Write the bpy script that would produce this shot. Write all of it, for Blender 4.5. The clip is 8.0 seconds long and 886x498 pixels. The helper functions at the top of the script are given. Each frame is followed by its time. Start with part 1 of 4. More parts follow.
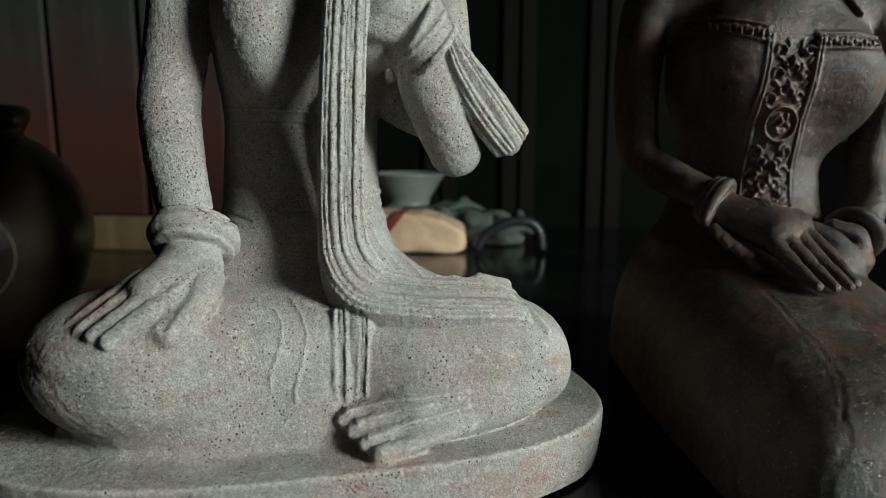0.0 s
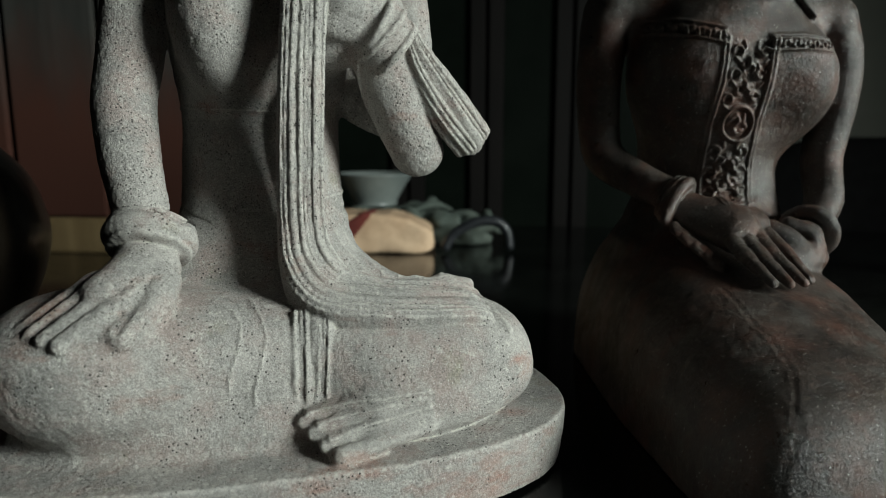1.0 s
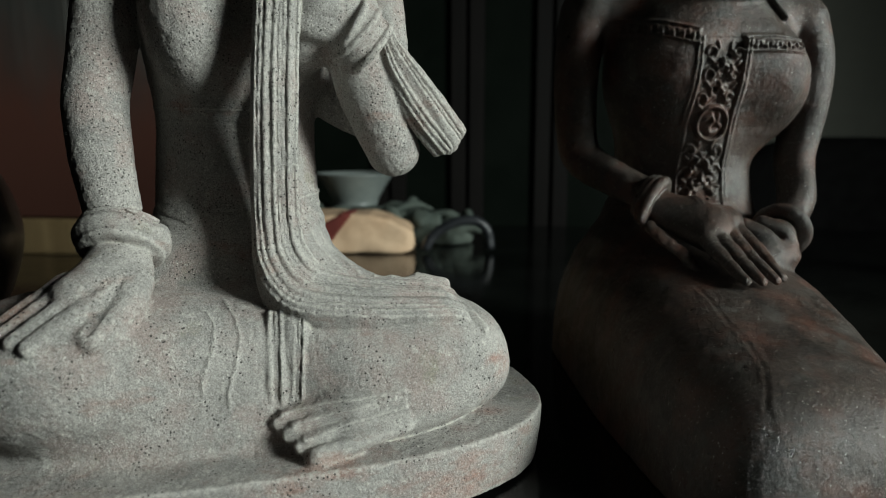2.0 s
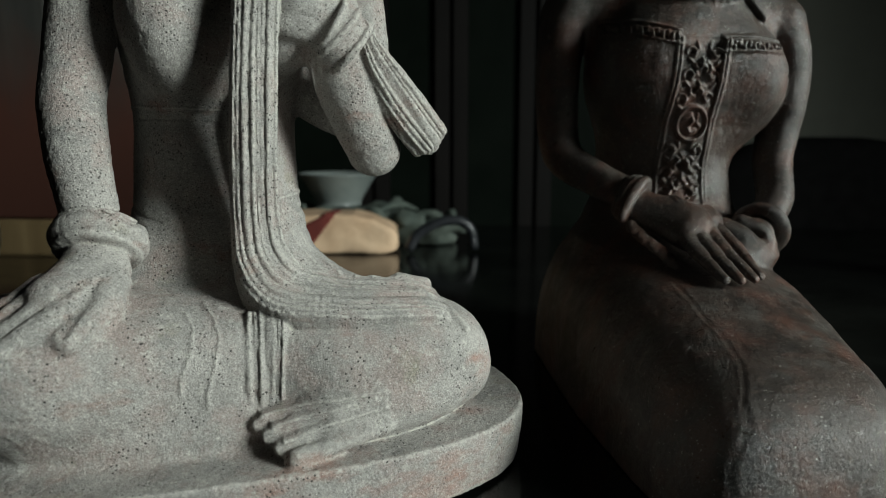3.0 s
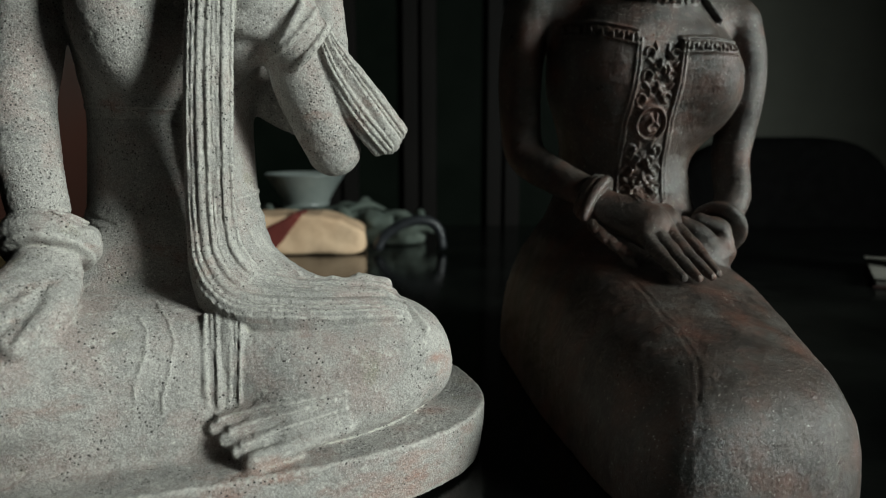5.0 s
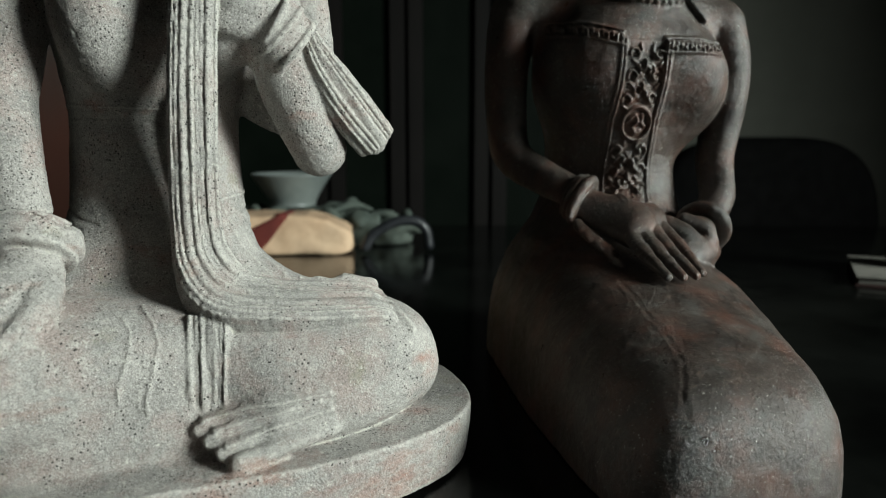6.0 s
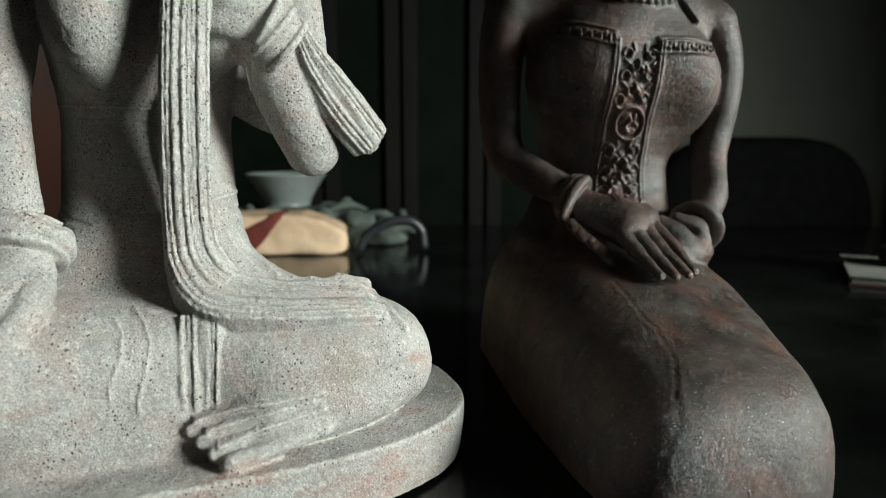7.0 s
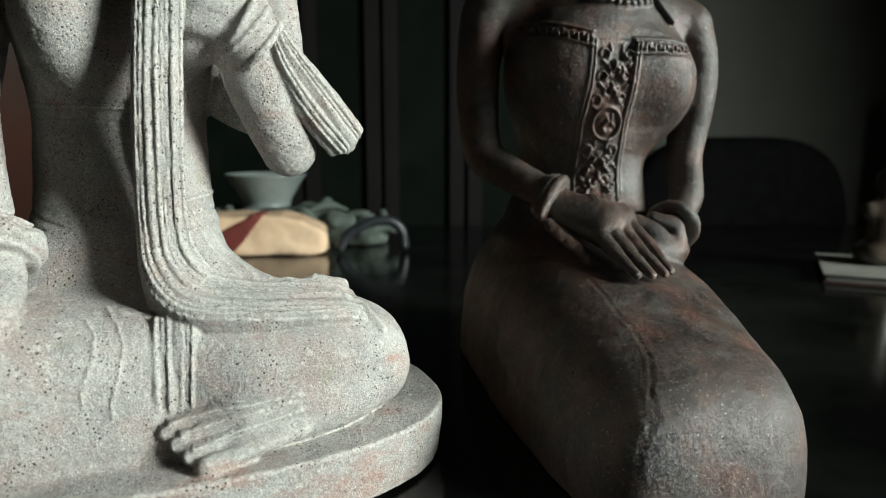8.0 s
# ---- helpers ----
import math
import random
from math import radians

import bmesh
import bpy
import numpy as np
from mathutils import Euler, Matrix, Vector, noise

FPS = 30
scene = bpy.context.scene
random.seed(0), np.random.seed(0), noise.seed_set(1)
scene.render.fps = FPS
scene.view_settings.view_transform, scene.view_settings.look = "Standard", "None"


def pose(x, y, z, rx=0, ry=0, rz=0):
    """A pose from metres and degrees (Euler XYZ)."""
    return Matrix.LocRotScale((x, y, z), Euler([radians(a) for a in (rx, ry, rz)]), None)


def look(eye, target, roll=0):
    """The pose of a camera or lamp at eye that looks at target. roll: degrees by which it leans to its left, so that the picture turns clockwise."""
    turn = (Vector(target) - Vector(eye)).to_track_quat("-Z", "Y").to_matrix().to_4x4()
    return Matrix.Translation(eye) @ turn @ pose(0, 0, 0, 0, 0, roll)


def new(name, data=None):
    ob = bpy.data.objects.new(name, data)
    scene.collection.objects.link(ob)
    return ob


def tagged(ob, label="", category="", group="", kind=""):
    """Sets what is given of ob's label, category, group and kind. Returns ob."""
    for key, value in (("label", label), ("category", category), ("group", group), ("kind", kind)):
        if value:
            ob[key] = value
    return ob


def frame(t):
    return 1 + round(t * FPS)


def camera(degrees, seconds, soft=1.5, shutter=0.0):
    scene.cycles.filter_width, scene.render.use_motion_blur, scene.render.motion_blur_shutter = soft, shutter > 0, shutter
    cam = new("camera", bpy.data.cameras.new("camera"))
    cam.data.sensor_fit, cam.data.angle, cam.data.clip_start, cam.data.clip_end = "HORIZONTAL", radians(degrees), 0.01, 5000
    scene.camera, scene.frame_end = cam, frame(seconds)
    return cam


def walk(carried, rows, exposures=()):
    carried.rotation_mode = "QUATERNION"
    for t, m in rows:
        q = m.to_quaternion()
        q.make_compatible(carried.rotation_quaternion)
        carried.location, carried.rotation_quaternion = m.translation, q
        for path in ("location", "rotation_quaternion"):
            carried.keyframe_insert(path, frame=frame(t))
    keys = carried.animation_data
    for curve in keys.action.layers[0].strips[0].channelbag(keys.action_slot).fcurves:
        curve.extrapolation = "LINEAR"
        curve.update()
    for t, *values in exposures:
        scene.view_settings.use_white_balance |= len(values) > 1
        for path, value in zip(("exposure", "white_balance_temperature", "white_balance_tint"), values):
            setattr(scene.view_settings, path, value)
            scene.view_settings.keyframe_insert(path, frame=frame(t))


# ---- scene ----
import itertools

cam = camera(66.0, 8.0, 1.0)
cam.data.dof.use_dof = True
cam.data.dof.focus_distance = 0.455
cam.data.dof.aperture_fstop = 6.0
# seconds, x, y, z of the eye, pan in degrees; tilt and lean stay as set on the tripod
ROWS = [
    (0.0, -0.0290, -0.0039, 0.2242, 10.336),
    (0.5, -0.0247, -0.0027, 0.2240, 8.859),
    (1.0, -0.0227, -0.0022, 0.2239, 7.898),
    (1.5, -0.0200, -0.0018, 0.2237, 7.128),
    (3.0, -0.0147, -0.0012, 0.2235, 5.239),
    (3.5, -0.0130, -0.0006, 0.2234, 4.603),
    (4.0, -0.0122, -0.0005, 0.2234, 4.154),
    (4.5, -0.0091, -0.0001, 0.2232, 3.556),
    (6.0, -0.0053, 0.0000, 0.2233, 1.860),
    (6.5, -0.0053, 0.0000, 0.2233, 1.699),
    (7.0, -0.0037, 0.0000, 0.2231, 1.472),
    (7.5, -0.0006, 0.0000, 0.2233, 0.609),
    (8.0, 0.0000, 0.0000, 0.2231, 0.000),
]
EXPOSURES = [(0.0, -0.42), (1.5, -0.45), (4.5, -0.52), (6.0, -0.06), (7.0, 0.18), (8.0, 0.33)]
walk(cam, [(t, pose(x, y, z, 90 - 9.42, 0.043, pan)) for t, x, y, z, pan in ROWS], EXPOSURES)

# ---- light: one tall window beyond the statues' front, to the side ----
world = bpy.data.worlds.new("room_air")
world.use_nodes = True
scene.world = world
world.node_tree.nodes["Background"].inputs[0].default_value = (0.75, 0.85, 1.0, 1)
world.node_tree.nodes["Background"].inputs[1].default_value = 0.003
lamp = bpy.data.lights.new("window_daylight", "AREA")
lamp.shape, lamp.size, lamp.size_y, lamp.energy = "RECTANGLE", 0.90, 0.95, 28.5
lamp.color = (0.912, 1.0, 0.950)
window_light = new("window_daylight", lamp)
window_light.matrix_world = look((2.38, -0.45, 0.93), (0.0, 0.48, 0.12))
lamp.spread = radians(75)


# ---- materials ----
def material(name, base, rough=0.6, metal=0.0):
    m = bpy.data.materials.new(name)
    m.use_nodes = True
    b = m.node_tree.nodes["Principled BSDF"]
    b.inputs["Base Color"].default_value = (*base, 1)
    b.inputs["Roughness"].default_value = rough
    b.inputs["Metallic"].default_value = metal
    return m


class Nodes:
    """Short-hand to wire a node material in object coordinates."""

    def __init__(self, m):
        self.t = m.node_tree
        self.b = self.t.nodes["Principled BSDF"]
        self.pos = self.t.nodes.new("ShaderNodeTexCoord").outputs["Object"]

    def link(self, a, b):
        self.t.links.new(a, b)

    def noise(self, scale, detail=4.0, rough=0.55, stretch=(1, 1, 1)):
        n = self.t.nodes.new("ShaderNodeTexNoise")
        n.inputs["Scale"].default_value = scale
        n.inputs["Detail"].default_value = detail
        n.inputs["Roughness"].default_value = rough
        mp = self.t.nodes.new("ShaderNodeMapping")
        mp.inputs["Scale"].default_value = stretch
        self.link(self.pos, mp.inputs["Vector"])
        self.link(mp.outputs[0], n.inputs["Vector"])
        return n.outputs["Fac"]

    def cells(self, scale, feature="F1"):
        n = self.t.nodes.new("ShaderNodeTexVoronoi")
        n.feature = feature
        n.inputs["Scale"].default_value = scale
        self.link(self.pos, n.inputs["Vector"])
        return n.outputs["Distance"]

    def ramp(self, fac, lo, hi, a=(0, 0, 0), b=(1, 1, 1)):
        r = self.t.nodes.new("ShaderNodeValToRGB")
        e = r.color_ramp.elements
        e[0].position, e[0].color = lo, (*a, 1)
        e[1].position, e[1].color = hi, (*b, 1)
        self.link(fac, r.inputs[0])
        return r.outputs[0]

    def mix(self, fac, a, b, mode="MIX"):
        n = self.t.nodes.new("ShaderNodeMix")
        n.data_type, n.blend_type = "RGBA", mode
        for key, v in ((0, fac), (6, a), (7, b)):
            if isinstance(v, tuple):
                n.inputs[key].default_value = (*v, 1)
            elif isinstance(v, (int, float)):
                n.inputs[key].default_value = v
            else:
                self.link(v, n.inputs[key])
        return n.outputs[2]

    def bump(self, height, dist, strength=1.0, under=None):
        n = self.t.nodes.new("ShaderNodeBump")
        n.inputs["Distance"].default_value = dist
        n.inputs["Strength"].default_value = strength
        self.link(height, n.inputs["Height"])
        if under is not None:
            self.link(under, n.inputs["Normal"])
        return n.outputs[0]


def stone_material():
    m = material("grey_volcanic_stone", (0.36, 0.35, 0.32), 0.92)
    n = Nodes(m)
    tone = n.mix(n.ramp(n.noise(22, 6, 0.62), 0.36, 0.66), (0.288, 0.279, 0.264), (0.462, 0.44, 0.412))
    pink = n.mix(n.ramp(n.noise(31, 5, 0.65), 0.47, 0.64), tone, (0.385, 0.325, 0.300))
    red = n.mix(n.ramp(n.noise(11, 4, 0.66, (1, 1, 2.2)), 0.575, 0.70), pink, (0.37, 0.235, 0.195))
    moss = n.mix(n.ramp(n.noise(17, 5, 0.7), 0.62, 0.74), red, (0.30, 0.29, 0.225))
    lime = n.mix(n.ramp(n.noise(150, 5, 0.78), 0.55, 0.70), moss, (0.54, 0.525, 0.48))
    grit = n.mix(n.ramp(n.noise(1000, 3, 0.65), 0.38, 0.60), (0.76, 0.76, 0.76), (1.22, 1.22, 1.21))
    tone2 = n.mix(1.0, lime, grit, "MULTIPLY")
    speck = n.mix(n.ramp(n.noise(760, 4, 0.7), 0.615, 0.665), tone2, (0.68, 0.665, 0.62))
    edge = n.t.nodes.new("ShaderNodeNewGeometry").outputs["Pointiness"]
    seep = n.mix(1.0, n.ramp(edge, 0.440, 0.480, (1, 1, 1), (0, 0, 0)), n.ramp(n.noise(140, 5, 0.75), 0.42, 0.60), "MULTIPLY")
    speck = n.mix(seep, speck, (0.56, 0.545, 0.48))
    crust = n.mix(1.0, n.ramp(edge, 0.503, 0.54), n.ramp(n.noise(420, 4, 0.75), 0.40, 0.58), "MULTIPLY")
    speck = n.mix(crust, speck, (0.62, 0.60, 0.55))
    # open pores in patches, more of them on the upper body than on the lap and plinth that hands have rubbed smooth
    high = n.t.nodes.new("ShaderNodeSeparateXYZ")
    n.link(n.pos, high.inputs[0])
    upper = n.ramp(high.outputs[2], 0.10, 0.16)
    pores = n.ramp(n.cells(330), 0.17, 0.23)
    where = n.ramp(n.noise(50, 4), 0.50, 0.57)
    everywhere = n.mix(0.8, where, n.ramp(n.noise(64, 4), 0.42, 0.50))
    pits = n.mix(n.mix(upper, where, everywhere), (1.0, 1.0, 1.0), pores)
    small = n.ramp(n.cells(600), 0.15, 0.25)
    thin = n.mix(n.mix(n.mix(upper, (0.35, 0.35, 0.35), (1.0, 1.0, 1.0)), (0.0, 0.0, 0.0), n.ramp(n.noise(90, 3), 0.40, 0.58)), (1.0, 1.0, 1.0), small)
    colour = n.mix(n.mix(1.0, pits, n.mix(0.8, (1.0, 1.0, 1.0), thin), "MULTIPLY"), (0.080, 0.075, 0.070), speck)
    n.link(colour, n.b.inputs["Base Color"])
    h = n.bump(n.noise(260, 5, 0.72), 0.0022, 0.55)
    h = n.bump(n.noise(900, 4, 0.75), 0.0014, 0.9, h)
    h = n.bump(pits, 0.0015, 0.9, h)
    n.link(n.bump(thin, 0.0008, 0.8, h), n.b.inputs["Normal"])
    n.b.inputs["Specular IOR Level"].default_value = 0.25
    return m


def bronze_clay_material():
    m = material("dark_waxed_terracotta", (0.10, 0.06, 0.045), 0.42)
    n = Nodes(m)
    tone = n.mix(n.ramp(n.noise(26, 6, 0.65), 0.34, 0.64), (0.018, 0.0145, 0.012), (0.056, 0.037, 0.028))
    rust = n.mix(n.ramp(n.noise(21, 5, 0.66), 0.48, 0.68), tone, (0.112, 0.047, 0.030))
    grey = n.mix(n.ramp(n.noise(34, 6, 0.7), 0.53, 0.70), rust, (0.082, 0.077, 0.068))
    worn = n.mix(n.ramp(n.noise(130, 5, 0.75), 0.58, 0.70), grey, (0.125, 0.088, 0.068))
    # pale dust in grains and drifts, dark nicks
    drift = n.mix(1.0, n.ramp(n.noise(16, 4, 0.6), 0.47, 0.68), n.ramp(n.noise(520, 5, 0.85), 0.54, 0.68), "MULTIPLY")
    dust = n.mix(drift, worn, (0.23, 0.22, 0.19))
    grain = n.mix(n.ramp(n.noise(560, 4, 0.7), 0.642, 0.675), dust, (0.55, 0.53, 0.49))
    nick = n.mix(n.mix(1.0, n.ramp(n.cells(170), 0.06, 0.11), n.ramp(n.cells(420), 0.09, 0.16), "MULTIPLY"), (0.014, 0.012, 0.011), grain)
    n.link(nick, n.b.inputs["Base Color"])
    n.link(n.ramp(n.noise(60, 5, 0.7), 0.3, 0.75, (0.26, 0.26, 0.26), (0.52, 0.52, 0.52)), n.b.inputs["Roughness"])
    n.b.inputs["Specular IOR Level"].default_value = 0.8
    h = n.bump(n.noise(95, 5, 0.65), 0.003, 0.30)
    h = n.bump(n.noise(330, 6, 0.75, (1, 1, 0.6)), 0.0016, 0.7, h)
    h = n.bump(n.noise(1000, 4, 0.75), 0.0009, 0.6, h)
    h = n.bump(n.ramp(n.cells(170), 0.05, 0.14), 0.0008, 0.6, h)
    n.link(h, n.b.inputs["Normal"])
    return m


def wood_material(name, dark, light, rough=0.45, scale=6.0):
    m = material(name, light, rough)
    n = Nodes(m)
    grain = n.noise(scale, 6, 0.6, (6, 6, 0.5))
    tone = n.mix(n.ramp(grain, 0.3, 0.7), dark, light)
    wear = n.mix(n.ramp(n.noise(5, 3), 0.35, 0.75), (0.7, 0.7, 0.7), (1.1, 1.1, 1.1))
    n.link(n.mix(1.0, tone, wear, "MULTIPLY"), n.b.inputs["Base Color"])
    n.link(n.bump(grain, 0.002, 0.3), n.b.inputs["Normal"])
    return m


def plank_material():
    """Greyed paint that has worn through to red wood along the foot."""
    m = wood_material("greyed_red_plank", (0.042, 0.042, 0.038), (0.076, 0.074, 0.066), 0.6)
    n = Nodes(m)
    grey = n.b.inputs["Base Color"].links[0].from_socket
    parts = n.t.nodes.new("ShaderNodeSeparateXYZ")
    n.link(n.pos, parts.inputs[0])
    height = n.t.nodes.new("ShaderNodeMath")
    height.operation = "MULTIPLY_ADD"
    n.link(n.noise(7, 5, 0.65, (1, 1, 0.4)), height.inputs[0])
    height.inputs[1].default_value = 0.35
    n.link(parts.outputs[2], height.inputs[2])
    n.link(n.mix(n.ramp(height.outputs[0], 0.42, 0.60), (0.092, 0.036, 0.025), grey), n.b.inputs["Base Color"])
    return m


def lacquer_material():
    m = material("black_lacquered_tabletop", (0.012, 0.012, 0.011), 0.16)
    n = Nodes(m)
    ground = n.mix(n.ramp(n.noise(7, 5), 0.35, 0.7), (0.002, 0.0022, 0.002), (0.007, 0.0078, 0.007))
    scuff = n.ramp(n.noise(14, 5, 0.75, (1.0, 7.0, 1.0)), 0.67, 0.72)
    n.link(n.mix(scuff, ground, (0.045, 0.045, 0.042)), n.b.inputs["Base Color"])
    n.link(n.ramp(n.noise(30, 5, 0.65), 0.3, 0.75, (0.08, 0.08, 0.08), (0.22, 0.22, 0.22)), n.b.inputs["Roughness"])
    n.link(n.bump(n.noise(120, 3), 0.0004, 0.25), n.b.inputs["Normal"])
    n.b.inputs["Specular IOR Level"].default_value = 0.36
    return m


def mottled(name, a, b, rough=0.7, scale=9.0, depth=0.002):
    m = material(name, a, rough)
    n = Nodes(m)
    n.link(n.mix(n.ramp(n.noise(scale, 5), 0.35, 0.68), a, b), n.b.inputs["Base Color"])
    n.link(n.bump(n.noise(scale * 8, 4), depth, 0.3), n.b.inputs["Normal"])
    return m


STONE = stone_material()
CLAY = bronze_clay_material()
LACQUER = lacquer_material()
PANEL = plank_material()
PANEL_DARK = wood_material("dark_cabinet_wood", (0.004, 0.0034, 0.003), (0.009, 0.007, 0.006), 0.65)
BOARD = wood_material("ochre_board", (0.22, 0.15, 0.07), (0.34, 0.24, 0.12), 0.6)
PLASTER = mottled("grey_plaster", (0.125, 0.130, 0.108), (0.165, 0.170, 0.142), 0.9, 4.0)
# ceiling and floor stay out of view; their tones are low to limit bounce
CEILING = mottled("low_bounce_ceiling", (0.030, 0.025, 0.020), (0.050, 0.042, 0.034), 0.9, 3.0)
FLOORING = wood_material("low_bounce_floor", (0.03, 0.022, 0.017), (0.055, 0.04, 0.03), 0.5)
CARD = mottled("tan_card", (0.60, 0.40, 0.25), (0.74, 0.53, 0.35), 0.8, 22.0)
RED_CLOTH = mottled("dark_red_cloth", (0.105, 0.017, 0.012), (0.15, 0.025, 0.017), 0.85, 30.0)
CELADON = mottled("pale_grey_glaze", (0.15, 0.175, 0.17), (0.21, 0.235, 0.22), 0.35, 18.0)
SHINY_LEATHER = mottled("black_polished_leather", (0.014, 0.016, 0.018), (0.028, 0.030, 0.034), 0.30, 40.0)
PAPER = mottled("aged_white_paper", (0.42, 0.43, 0.38), (0.54, 0.54, 0.49), 0.85, 20.0)
GREEN_PAPER = mottled("grey_green_paper", (0.060, 0.078, 0.066), (0.10, 0.12, 0.10), 0.85, 20.0)
BLACK = mottled("black_leather", (0.003, 0.003, 0.003), (0.006, 0.006, 0.006), 0.85, 30.0)
GLAZE = mottled("dark_glazed_ceramic", (0.045, 0.034, 0.026), (0.11, 0.085, 0.062), 0.28, 14.0)
BLUE_GLAZE = mottled("blue_glaze", (0.06, 0.08, 0.18), (0.12, 0.14, 0.26), 0.25, 30.0)
PALE_GLAZE = mottled("pale_glaze_line", (0.20, 0.17, 0.13), (0.27, 0.23, 0.17), 0.3, 30.0)
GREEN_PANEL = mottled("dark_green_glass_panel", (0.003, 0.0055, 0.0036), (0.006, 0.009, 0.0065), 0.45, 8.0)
# for walls out of view, kept dark so that little light bounces back
DARK_WALL = wood_material("low_bounce_wall", (0.025, 0.019, 0.015), (0.050, 0.038, 0.030), 0.6)
WORN_COVER = mottled("worn_pale_cover", (0.16, 0.155, 0.135), (0.24, 0.23, 0.20), 0.8, 14.0)
BOOK_COVER = mottled("worn_dark_book_cover", (0.035, 0.012, 0.010), (0.05, 0.02, 0.016), 0.8, 30.0)
BLACK.node_tree.nodes["Principled BSDF"].inputs["Specular IOR Level"].default_value = 0.08
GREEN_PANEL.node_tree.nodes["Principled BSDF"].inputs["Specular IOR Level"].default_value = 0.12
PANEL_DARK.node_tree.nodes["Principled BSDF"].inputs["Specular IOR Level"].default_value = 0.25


# ---- mesh helpers ----
def part(name, bm, mat, parent=None, label="", smooth=False):
    """One mesh object out of a bmesh, under a thing or a part."""
    me = bpy.data.meshes.new(name)
    bm.to_mesh(me)
    bm.free()
    me.materials.append(mat)
    if smooth:
        me.shade_smooth()
    ob = new(name, me)
    if parent is not None:
        ob.parent = parent
    if label:
        tagged(ob, label)
    return ob


def thing(name, m, label, category, group="", kind=""):
    ob = new(name)
    ob.matrix_world = m
    return tagged(ob, label, category, group, kind)


def box_bm(lo, hi, bevel=0.0, bm=None):
    bm = bm or bmesh.new()
    v = [bm.verts.new((x, y, z)) for x in (lo[0], hi[0]) for y in (lo[1], hi[1]) for z in (lo[2], hi[2])]
    for q in ((0, 1, 3, 2), (4, 6, 7, 5), (0, 4, 5, 1), (2, 3, 7, 6), (0, 2, 6, 4), (1, 5, 7, 3)):
        bm.faces.new([v[i] for i in q])
    if bevel:
        bmesh.ops.bevel(bm, geom=bm.edges[:], offset=bevel, segments=2, affect="EDGES")
    return bm


def lathe_bm(profile, steps=48, bm=None):
    """A turned shape from (radius, height) pairs, closed where a radius is nought."""
    bm = bm or bmesh.new()
    rings = []
    for r, z in profile:
        if r < 1e-6:
            rings.append([bm.verts.new((0, 0, z))])
        else:
            rings.append([bm.verts.new((r * math.cos(2 * math.pi * i / steps), r * math.sin(2 * math.pi * i / steps), z)) for i in range(steps)])
    for a, b in zip(rings, rings[1:]):
        for i in range(steps):
            j = (i + 1) % steps
            q = [a[i % len(a)], a[j % len(a)], b[j % len(b)], b[i % len(b)]]
            q = [v for k, v in enumerate(q) if v not in q[:k]]
            if len(q) > 2:
                bm.faces.new(q)
    return bm


def lattice(p, seed=0):
    """Smooth random values from 0 to 1 at points whose lattice has a step of 1."""
    table = np.random.default_rng(seed + 11).random((64, 64, 64)).astype(np.float32)
    i = np.floor(p).astype(int)
    f = p - i
    f = f * f * (3 - 2 * f)
    total = 0
    for c in itertools.product((0, 1), repeat=3):
        w = np.prod([f[:, a] if c[a] else 1 - f[:, a] for a in range(3)], axis=0)
        total = total + w * table[tuple((i[:, a] + c[a]) % 64 for a in range(3))]
    return total


